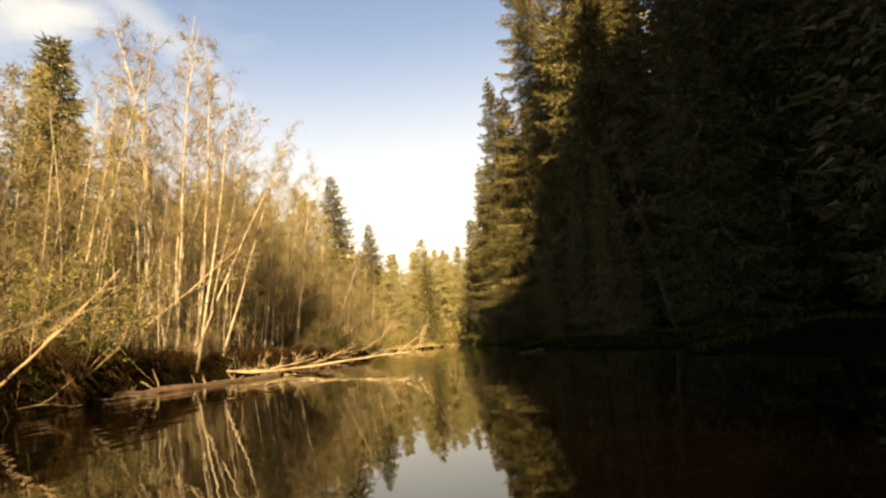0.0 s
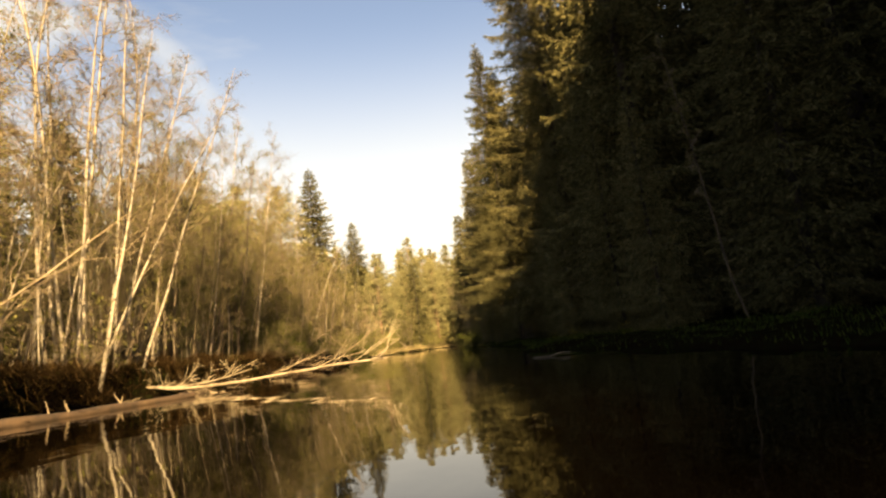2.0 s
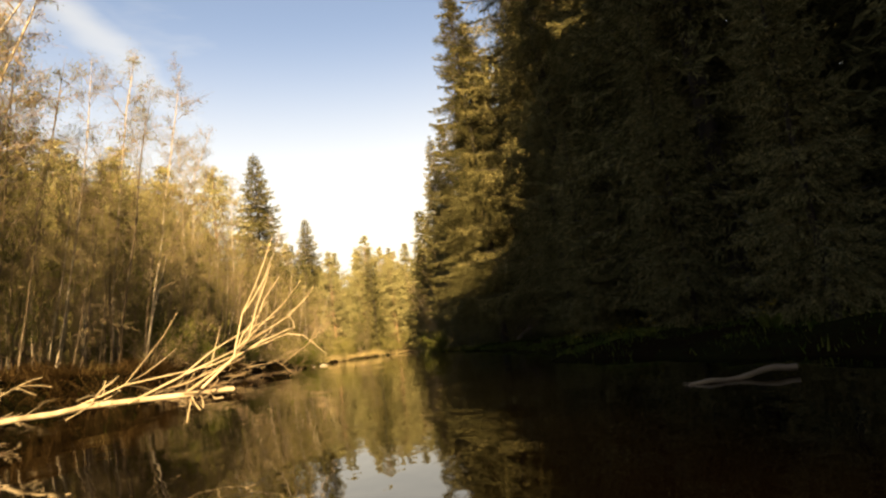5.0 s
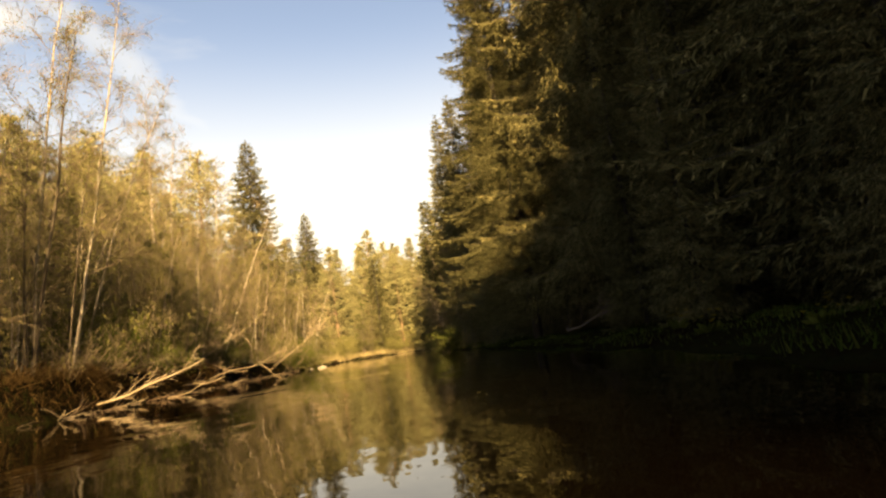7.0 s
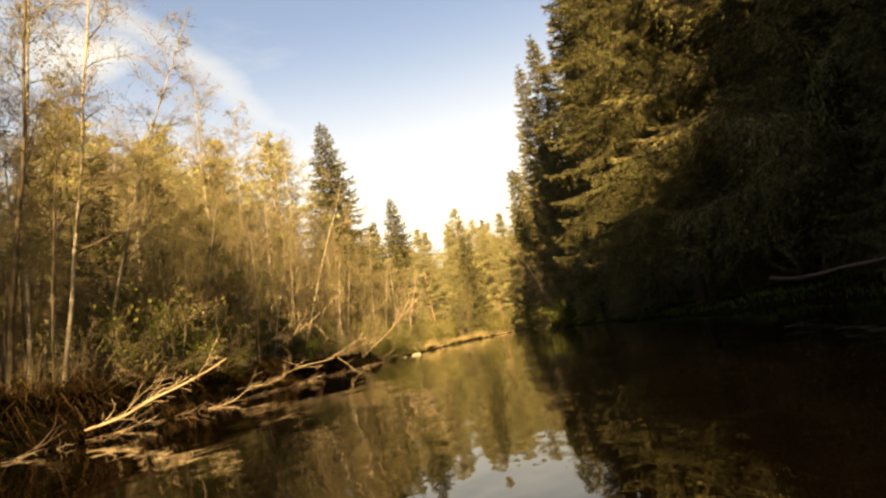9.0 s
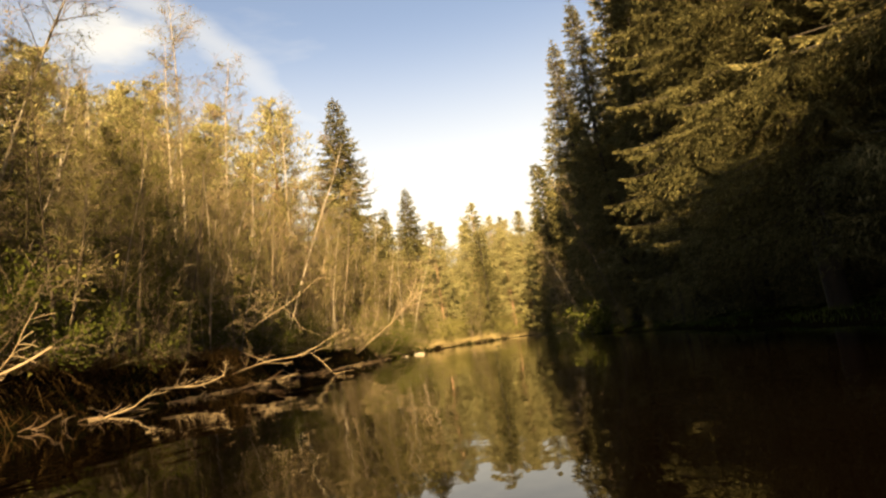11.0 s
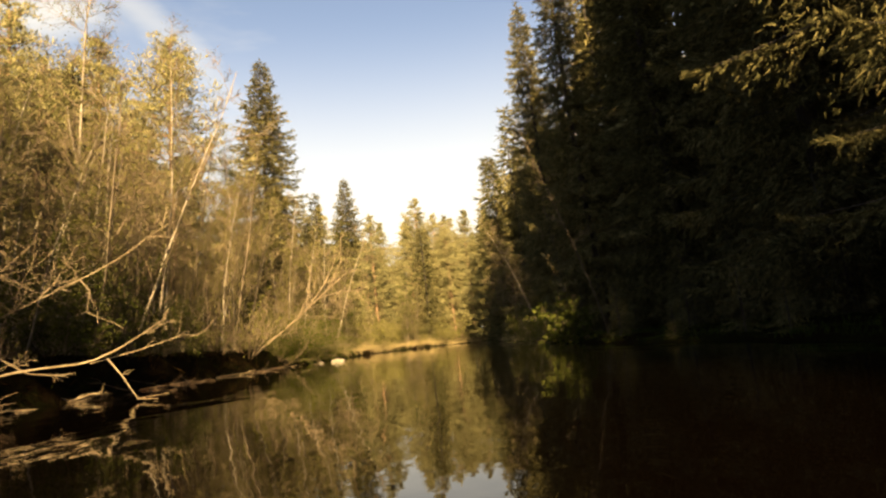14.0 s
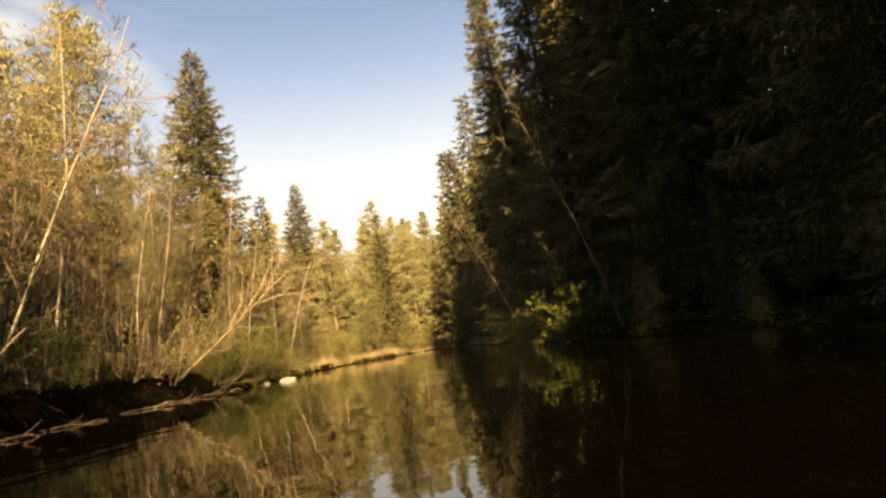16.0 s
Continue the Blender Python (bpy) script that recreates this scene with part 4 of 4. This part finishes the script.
for i, (y, h) in enumerate([(44.9, 1.1), (45.4, 1.6), (46.0, 1.2), (46.9, 1.5), (45.6, 2.3), (48.0, 1.8)]):
    x = -5.0 - (0.7 if h > 2 else 0.0)
    while float(bank_distance(np.array([x]), np.array([y]))[0]) < 0.12:
        x -= 0.05
    plant(shrubs[2], x, y, h, i * 67, 14, 0, "dense green leafy bush beside a pale boulder", "shrub", "shrubs on the left bank")
for x, y, h in [(-6.0, 25.7, 1.5), (-6.6, 26.6, 2.0), (-6.3, 27.8, 1.5), (-7.4, 28.4, 2.4), (-6.8, 29.6, 1.6), (-7.8, 30.4, 2.6), (-7.2, 31.6, 1.8), (-7.4, 33.4, 2.4), (-7.0, 35.2, 1.9), (-7.6, 37.0, 2.6), (-6.9, 38.6, 1.7), (-6.4, 50.5, 2.4), (-7.4, 52.5, 3.0), (-6.6, 55.0, 2.6), (-8.3, 50.0, 3.0), (-5.9, 48.4, 1.5), (-5.75, 49.8, 1.3), (-5.7, 51.3, 1.2), (-5.8, 52.8, 1.5), (-6.0, 54.4, 1.6)]:
    plant(shrubs[2], x, y, h, x * 50, 0, 0, "dense green leafy shrub on the river bank", "shrub", "shrubs on the left bank")
plant(big_leaved, 2.85, 38.0, 1.25, 40, 26, 180, "bright green big-leaved bush over the water", "shrub", "bushes on the right bank")
for x, y, h in [(3.0, 41.0, 1.2), (3.0, 43.2, 1.5), (3.2, 45.4, 1.3), (3.4, 49.0, 1.6), (3.9, 52.0, 1.4)]:
    plant(shrubs[2], x, y, h, x * 50, 24, 180, "bright green leafy bush over the water", "shrub", "bushes on the right bank")


# ---- fallen wood ----
def fallen_tree(seed, path, thick, thin, limbs, limb_len, mat, label, rise=0.5, toward=(1, -0.6), group="fallen trees", forks=(), reach=99.0, fork_r=0.0075):
    """A dead trunk along path with bare limbs, each a part with its own twigs; nothing grows past x = reach."""
    rng = np.random.RandomState(seed)
    p = np.array(path, float)
    k = np.linspace(0, 1, len(p))
    s = np.linspace(0, 1, 16)
    fine = np.stack([np.interp(s, k, p[:, c]) for c in range(3)], -1)
    fine[1:-1] = (fine[:-2] + fine[1:-1] * 2 + fine[2:]) / 4
    fine += rng.normal(size=fine.shape) * thick * 0.12
    bow = rng.uniform(0, 6.28, 3)
    sway = min(thick * 0.8, 0.02 * float(np.linalg.norm(p[-1] - p[0])))
    fine += np.stack([np.sin(s * 9 + bow[0]), np.sin(s * 7 + bow[1]), 0.6 * np.sin(s * 11 + bow[2])], -1) * sway
    origin = fine[0].copy()
    root = new("fallen_tree")
    root.location = origin
    tb = Build()
    tb.tube(fine - origin, thick + (thin - thick) * s ** 0.8, 9)
    part("trunk", tb, mat, root)
    ahead = unit(fine[-1] - fine[0])
    for q in range(limbs):
        sp = rng.uniform(0.12, 0.97)
        base = np.array([np.interp(sp, s, fine[:, c]) for c in range(3)]) - origin
        sd = rng.normal()
        way = ahead * rng.uniform(0.4, 1.0) + np.array([toward[0] * sd * 0.35, toward[1] * sd * 0.35, rise * rng.uniform(-0.15, 1.3)])
        ln = limb_len * rng.uniform(0.35, 1.1) * (1.15 - 0.5 * sp)
        lb = Build()
        c = curve_points(base, way, ln, 7, rng, 0.15, (0, 0, 0.06))
        if c[-1][0] + origin[0] > reach:
            c = base + (c - base) * max(0.12, (reach - origin[0] - base[0]) / (c[-1][0] - base[0]))
        r = max(0.005, (thick + (thin - thick) * sp) * rng.uniform(0.10, 0.24))
        lb.tube(c, np.linspace(r, 0.003, 7), 5, tip=False)
        limb = part("limb", lb, mat, root)
        for g in range(7):
            b2 = c[rng.randint(1, 6)]
            tw = Build()
            c2 = curve_points(b2, unit(c[-1] - c[0]) + random_dirs(rng, 1)[0] * 0.8, ln * rng.uniform(0.2, 0.5), 4, rng, 0.2)
            if c2[-1][0] + origin[0] > reach:
                continue
            tw.tube(c2, np.linspace(r * 0.45, 0.003, 4), 4, tip=False)
            part("twig", tw, mat, limb)
    for fork in forks:
        c = np.array(fork, float) - origin
        c[1:] += rng.normal(size=c[1:].shape) * 0.012
        lb = Build()
        lb.tube(c, np.linspace(fork_r, fork_r * 0.4, len(c)), 6)
        limb = part("limb", lb, mat, root)
        for g in range(5):
            b2 = c[rng.randint(1, len(c))]
            tw = Build()
            c2 = curve_points(b2, unit(c[-1] - c[0]) + random_dirs(rng, 1)[0] * 0.7, rng.uniform(0.15, 0.5), 4, rng, 0.2)
            if c2[-1][0] + origin[0] > reach:
                continue
            tw.tube(c2, np.linspace(fork_r * 0.6, fork_r * 0.27, 4), 4, tip=False)
            part("twig", tw, mat, limb)
    return tagged(root, label, "fallen tree", group)


PALE = "sun-bleached fallen tree with bare limbs over the water"
fallen_tree(71, [(-7.2, 17.1, 0.34), (-5.9, 16.3, 0.17), (-5.0, 15.4, 0.12), (-3.2, 13.55, 0.15), (-2.0, 12.3, 0.19), (-1.1, 11.4, 0.23), (-0.42, 10.9, 0.27)], 0.038, 0.009, 9, 0.6, bleached_wood, PALE, 0.18,
            forks=[[(-0.62, 10.92, 0.26), (-0.46, 10.97, 0.36), (-0.37, 11.1, 0.42), (-0.31, 11.3, 0.455), (-0.29, 11.45, 0.49)],
                   [(-0.54, 10.85, 0.27), (-0.44, 10.88, 0.38), (-0.40, 10.92, 0.50)],
                   [(-0.95, 11.2, 0.24), (-0.80, 11.4, 0.32), (-0.62, 11.7, 0.44), (-0.42, 12.0, 0.60)], [(-1.6, 11.9, 0.21), (-1.3, 12.0, 0.30), (-0.9, 12.2, 0.36), (-0.5, 12.4, 0.52)]], reach=-0.24, fork_r=0.0055)
fallen_tree(83, [(-6.3, 16.9, 0.22), (-5.2, 15.9, 0.16), (-4.0, 14.7, 0.20), (-3.0, 13.7, 0.34)], 0.017, 0.006, 10, 0.8, bleached_wood, "thin bleached stem with twigs beside a fallen trunk", 0.8, (0.6, 0.6))
fallen_tree(72, [(-5.6, 23.7, 0.10), (-5.0, 23.8, 0.20), (-4.3, 23.95, 0.42), (-3.57, 24.05, 0.70)], 0.021, 0.008, 7, 0.9, dead_wood, "short pale fallen stem rising from the water", 0.3)
fallen_tree(73, [(-5.9, 30.9, 0.20), (-5.5, 31.6, 0.42), (-5.1, 32.0, 0.48), (-4.6, 32.2, 0.49), (-4.2, 32.2, 0.66), (-3.7, 31.9, 0.82), (-3.4, 31.6, 0.90)], 0.017, 0.004, 5, 0.6, dead_wood, "grey fallen tree with forked bare limbs", 0.4,
            forks=[[(-4.6, 32.2, 0.49), (-4.1, 32.4, 0.60), (-3.6, 32.3, 0.72), (-3.3, 32.2, 0.70)], [(-4.3, 32.05, 0.52), (-4.0, 31.8, 0.30), (-3.7, 31.6, 0.03), (-3.35, 31.5, 0.08)]])
fallen_tree(74, [(-6.7, 32.7, 1.20), (-5.9, 32.3, 0.72), (-5.3, 32.1, 0.45), (-4.8, 32.0, 0.36)], 0.014, 0.006, 5, 0.5, dead_wood, "grey dead stem lying on the bank", 0.3)
fallen_tree(75, [(-6.5, 32.2, 0.85), (-6.0, 32.5, 1.15), (-5.5, 32.8, 1.5), (-4.8, 33.2, 1.95), (-4.2, 33.5, 2.5)], 0.015, 0.004, 9, 0.9, dead_wood, "dead leaning stem with thin bare limbs", 0.6,
            forks=[[(-5.2, 32.95, 1.68), (-4.8, 32.5, 1.45), (-4.4, 31.8, 1.08)]])
fallen_tree(76, [(-5.95, 42.7, 0.50), (-5.4, 42.2, 0.78), (-4.6, 41.6, 1.24), (-3.9, 41.2, 1.65), (-3.1, 41.0, 2.25)], 0.030, 0.009, 18, 1.1, dead_wood, "pale birch leaning far out over the river", 0.35, (1, 0.3),
            forks=[[(-3.9, 41.1, 1.65), (-3.4, 41.2, 2.3), (-3.1, 41.2, 2.9), (-3.0, 41.2, 3.3)], [(-3.6, 41.1, 1.88), (-3.0, 41.0, 2.02), (-2.5, 40.9, 1.95), (-2.3, 40.9, 1.7)], [(-3.3, 41.0, 2.1), (-2.9, 41.0, 2.8), (-2.85, 41.0, 3.5)],
                   [(-4.2, 41.1, 1.45), (-3.9, 41.2, 2.0), (-3.8, 41.2, 2.6)], [(-3.1, 41.0, 2.25), (-2.7, 40.9, 2.5), (-2.3, 40.8, 2.5)]], fork_r=0.0125)
fallen_tree(77, [(-5.8, 28.8, 0.25), (-4.9, 28.4, 0.20), (-4.5, 28.6, 0.30)], 0.018, 0.005, 4, 0.5, dead_wood, "thin bare branch fallen into the water", 0.4)
fallen_tree(78, [(-5.3, 6.5, 0.10), (-4.65, 6.5, 0.60), (-4.2, 6.5, 1.0), (-3.6, 6.5, 1.55)], 0.024, 0.007, 6, 0.9, dead_wood, "thin dead stem leaning from the bank", 0.4)
fallen_tree(79, [(-6.2, 9.8, 0.45), (-5.6, 10.2, 0.9), (-4.7, 11.0, 1.9), (-4.0, 11.6, 2.7)], 0.028, 0.007, 8, 1.2, dead_wood, "thin dead stem leaning from the bank", 0.7)
fallen_tree(84, [(1.9, 11.0, 0.03), (1.75, 11.02, 0.022), (1.6, 11.05, 0.010), (1.42, 11.1, -0.006)], 0.015, 0.009, 1, 0.10, alder_bark, "wet dead log end lying out from the bank", 0.2)
fallen_tree(85, [(-11.6, 31.5, 0.45), (-10.6, 32.4, 2.4), (-9.2, 33.8, 5.2), (-8.2, 34.8, 7.5), (-7.5, 35.3, 8.9)], 0.025, 0.005, 6, 0.9, alder_bark, "long thin dead tree leaning over the river", 0.3)
fallen_tree(80, [(3.9, 24.6, 0.30), (3.2, 22.4, 0.22), (2.9, 20.6, 0.30), (2.9, 19.6, 0.42)], 0.026, 0.009, 9, 0.9, wet_wood, "wet fallen branch on the shaded bank", 0.35)


def floating_log(seed, path, r0, r1, label):
    rng = np.random.RandomState(seed)
    p = np.array(path, float)
    s = np.linspace(0, 1, 14)
    fine = np.stack([np.interp(s, np.linspace(0, 1, len(p)), p[:, c]) for c in range(3)], -1) + rng.normal(size=(14, 3)) * r0 * 0.2
    root = new("floating_log")
    root.location = fine[0]
    tb = Build()
    tb.tube(fine - fine[0], (r0 + (r1 - r0) * s) * rng.uniform(0.78, 1.15, 14), 11)
    part("trunk", tb, wet_wood, root)
    for q in range(11):
        sp = rng.uniform(0.05, 0.95)
        base = np.array([np.interp(sp, s, fine[:, c]) for c in range(3)]) - fine[0]
        lb = Build()
        lb.tube(curve_points(base, (rng.normal() * 0.6, rng.normal() * 0.6, 1), r0 * rng.uniform(1.4, 4.5), 4, rng, 0.25), np.linspace(r0 * 0.15, r0 * 0.05, 4), 5)
        part("stub", lb, dead_wood, root)
    return tagged(root, label, "log", "logs in the water")


floating_log(81, [(-5.75, 9.2, 0.02), (-5.15, 10.1, 0.02), (-4.65, 11.0, 0.03), (-4.2, 12.3, 0.03), (-3.8, 13.1, 0.02)], 0.085, 0.055, "brown wet log floating along the bank")
floating_log(82, [(-6.6, 3.6, 0.2), (-5.4, 4.6, 0.10), (-4.7, 5.6, 0.0)], 0.14, 0.11, "thick old log end resting on the bank")


def stick(seed, x, y, turn, length):
    """A broken branch washed up at the waterline."""
    rng = np.random.RandomState(seed)
    b = Build()
    c = curve_points((0, 0, 0), (math.cos(turn), math.sin(turn), rng.uniform(0.0, 0.10)), length, 6, rng, 0.12)
    b.tube(c, np.linspace(rng.uniform(0.005, 0.013), 0.003, 6), 6)
    for g in range(3):
        b.tube(curve_points(c[rng.randint(1, 5)], unit(c[-1] - c[0]) + random_dirs(rng, 1)[0] * (0.5, 0.5, 0.2), length * rng.uniform(0.2, 0.5), 4, rng, 0.2), np.linspace(0.006, 0.002, 4), 4)
    ob = new("driftwood_stick", b.mesh("driftwood_stick", (dead_wood, wet_wood, alder_bark, wet_wood)[seed % 4]))
    ob.location = (x, y, max(0.0, float(ground_height(np.array([x]), np.array([y]))[0])) + 0.015)
    return tagged(ob, ("pale broken branch washed up at the waterline", "dark wet broken branch washed up at the waterline", "brown broken branch washed up at the waterline", "dark wet broken branch washed up at the waterline")[seed % 4], "stick", "driftwood on the left bank")


rng = np.random.RandomState(17)
for i in range(130):
    y = rng.uniform(6, 46) if i < 30 else rng.uniform(19.5, 24.5) if i < 44 else rng.uniform(24, 47)
    x = -5.0
    while float(bank_distance(np.array([x]), np.array([y]))[0]) > rng.uniform(-0.15, 0.25):
        x += 0.05
    while float(bank_distance(np.array([x]), np.array([y]))[0]) < -0.2:
        x -= 0.05
    turn, length = rng.uniform(-2.2, 2.2), rng.uniform(0.3, 1.1)
    if y < 31 or i % 5 < 2:
        stick(400 + i, x, y, turn, length)


for i in range(9):
    s = rng.uniform(0, 0.7)
    stick(470 + i, -4.9 + 2.6 * s + rng.normal() * 0.2, 15.2 - 2.6 * s + rng.normal() * 0.2, rng.uniform(-1.0, -0.5), rng.uniform(0.4, 0.9)).location.z = 0.02 + 0.02 * (i % 3)


def boulder(name, seed, x, y, z, size, label, mat=stone):
    bm = bmesh.new()
    bmesh.ops.create_icosphere(bm, subdivisions=3, radius=1.0)
    for v in bm.verts:
        k = 1 + 0.22 * noise.noise(v.co * 1.4 + Vector((seed, 0, 0))) + 0.07 * noise.noise(v.co * 4.0 + Vector((0, seed, 0)))
        v.co = Vector((v.co.x * size[0] * k, v.co.y * size[1] * k, v.co.z * size[2] * k))
    me = bpy.data.meshes.new(name)
    bm.to_mesh(me)
    bm.free()
    me.polygons.foreach_set("use_smooth", [True] * len(me.polygons))
    me.materials.append(mat)
    ob = new(name, me)
    ob.location = (x, y, z)
    return tagged(ob, label, "boulder", "boulders at the waterline")


boulder("boulder", 1.0, -4.25, 47.0, 0.02, (0.27, 0.2, 0.085), "pale sunlit boulder at the water's edge")
boulder("boulder", 3.0, -4.75, 46.4, 0.0, (0.10, 0.10, 0.06), "small brown stone in the shallow water")


# ---- ground cover ----
def grass(name, seed, count, area, off, height, mat, label, lean=0.35):
    """Blades of grass on land, between off[0] and off[1] metres from the water."""
    rng = np.random.RandomState(seed)
    x, y = rng.uniform(area[0], area[1], count * 6), rng.uniform(area[2], area[3], count * 6)
    tuft = 0.5 + 0.5 * np.sin(x * 2.1 + np.sin(y * 1.7)) * np.cos(y * 1.9 + np.sin(x * 1.3))
    d = bank_distance(x, y)
    ok = np.flatnonzero((d > off[0]) & (d < off[1]) & (rng.uniform(size=len(x)) < tuft + 0.15))[:count]
    x, y = x[ok], y[ok]
    z = ground_height(x, y) - 0.03
    way = unit(np.stack([rng.normal(size=len(x)) * lean, rng.normal(size=len(x)) * lean, np.ones(len(x))], -1))
    h = height * rng.uniform(0.4, 1.2, len(x)) * (0.5 + 0.6 * tuft[ok])
    b = Build()
    b.blades(np.stack([x, y, z], -1), way, unit(np.cross(way, random_dirs(rng, len(x)))), h, 0.012 + 0.02 * h)
    return tagged(new(name, b.mesh(name, mat, False)), label, "grass", kind="stuff")


grass("dry_grass", 91, 9000, (-12, -3.5, 2, 24), (0.42, 4.5), 0.30, dry_grass, "dry brown grass and sedge on the bank")
grass("green_grass", 92, 7000, (-14, -3.5, 2, 62), (0.1, 6.0), 0.22, fresh_grass, "fresh green grass on the bank")
grass("bank_grass", 93, 24000, (2, 9, 5, 46), (0.0, 3.0), 0.11, fresh_grass, "short green grass on the shaded bank")
grass("meadow_grass", 94, 15000, (-16, 14, 66, 96), (0.0, 7.0), 0.8, straw, "pale sunlit grass at the river bend")
grass("meadow_grass", 95, 10000, (-16, 14, 66, 96), (0.0, 7.0), 0.6, fresh_grass, "yellow-green sunlit grass at the river bend")
grass("shore_grass", 97, 14000, (-9, 6, 48, 92), (0.0, 1.5), 0.5, straw, "pale straw-coloured grass along the sunny shore")


def sedge(seed, count, area, label):
    """Old sedge that hangs over the edge of the bank."""
    rng = np.random.RandomState(seed)
    x, y = rng.uniform(area[0], area[1], count * 14), rng.uniform(area[2], area[3], count * 14)
    d = bank_distance(x, y)
    clump = np.sin(y * 1.9 + np.sin(y * 0.7) * 2) + rng.normal(size=len(x)) * 0.5
    bare = (y > 31.5) & (y < 46) & (rng.uniform(size=len(y)) > 0.05)      # undercut peat, little grows there
    ok = np.flatnonzero((d > 0.02) & (d < 0.8) & (clump > -0.8) & ~bare)[:count]
    x, y = x[ok], y[ok]
    k = len(x)
    b = Build()
    at = np.stack([x, y, ground_height(x, y) - 0.02], -1)
    w1 = unit(np.stack([rng.uniform(0.2, 1.0, k), rng.normal(size=k) * 0.4, rng.uniform(0.2, 1.0, k)], -1))
    w2 = unit(np.stack([rng.uniform(0.3, 1.0, k), rng.normal(size=k) * 0.4, rng.uniform(-1.6, -0.3, k)], -1))
    side = unit(np.cross(w1, w2))
    ln = (rng.uniform(0.10, 0.34, k) * rng.uniform(0.5, 1.4, k))[:, None]
    mid = at + w1 * ln
    v = np.stack([at - side * 0.006, at + side * 0.006, mid + side * 0.005, mid - side * 0.005], 1)
    b.add(v.reshape(-1, 3), np.arange(k * 4).reshape(-1, 4))
    b.blades(mid, w2, side, ln[:, 0] * 1.2, 0.010)
    return tagged(new("sedge", b.mesh("sedge", old_sedge, False)), label, "sedge", kind="stuff")


sedge(96, 16000, (-9, -3.5, 2, 54), "brown hanging sedge along the bank edge")


def marsh_flower(seed, x, y):
    rng = np.random.RandomState(seed)
    root = new("marsh_flower")
    root.location = (x, y, float(ground_height(np.array([x]), np.array([y]))[0]) - 0.02)
    st, pt = Build(), Build()
    k = 26
    a = rng.uniform(0, 6.28, k)
    way = unit(np.stack([np.cos(a), np.sin(a), rng.uniform(0.4, 1.5, k)], -1))
    st.leaves(np.zeros((k, 3)), way, unit(np.cross(way, random_dirs(rng, k))), 0.16, 0.07)
    tagged(part("leafage", st, green_leaves, root, smooth=False), kind="stuff")
    c = np.repeat(np.stack([rng.normal(size=9) * 0.08, rng.normal(size=9) * 0.08, rng.uniform(0.12, 0.24, 9)], -1), 5, 0)
    a = np.tile(np.arange(5) * 1.2566, 9)
    way = unit(np.stack([np.cos(a), np.sin(a), np.full(45, 0.5)], -1))
    pt.leaves(c, way, unit(np.cross(way, [0, 0, 1.0])), 0.028, 0.024)
    tagged(part("blossom", pt, yellow_petals, root, smooth=False), kind="stuff")
    return tagged(root, "clump of yellow marsh flowers on the bank", "flower", "marsh flowers")


for i, (x, y) in enumerate([(3.1, 17.6), (3.3, 16.4), (3.0, 14.8), (3.5, 13.4), (3.4, 18.8)]):
    marsh_flower(200 + i, x, y)


# ---- forest all round, far off ----
def far_forest(seed, count, r0, r1, centre):
    """A ring of distant conifers, too far to tell apart."""
    rng = np.random.RandomState(seed)
    b = Build()
    for q in range(count):
        a, r = rng.uniform(0, 6.283), rng.uniform(r0, r1)
        x, y = centre[0] + r * math.cos(a), centre[1] + r * math.sin(a)
        if float(bank_distance(np.array([x]), np.array([y]))[0]) < 6:
            continue
        z0 = float(ground_height(np.array([x]), np.array([y]))[0])
        h, w, k = rng.uniform(9, 15), rng.uniform(2.2, 3.2), 300
        up = rng.uniform(size=k) ** 1.2
        t = rng.uniform(0, 6.283, k)
        rad = w * (1 - up) ** 0.8 * rng.uniform(0.35, 1.0, k) + 0.1
        at = np.stack([x + rad * np.cos(t), y + rad * np.sin(t), z0 + h * up], -1)
        way = unit(np.stack([np.cos(t), np.sin(t), rng.uniform(-1.0, 0.2, k)], -1))
        b.blades(at, way, unit(np.cross(way, random_dirs(rng, k))), rng.uniform(0.8, 1.5, k), 0.6)
    return tagged(new("far_forest", b.mesh("far_forest", needles, False)), "distant dark conifer forest round the river", "forest", kind="stuff")


far_forest(301, 220, 78, 125, (0, 50))
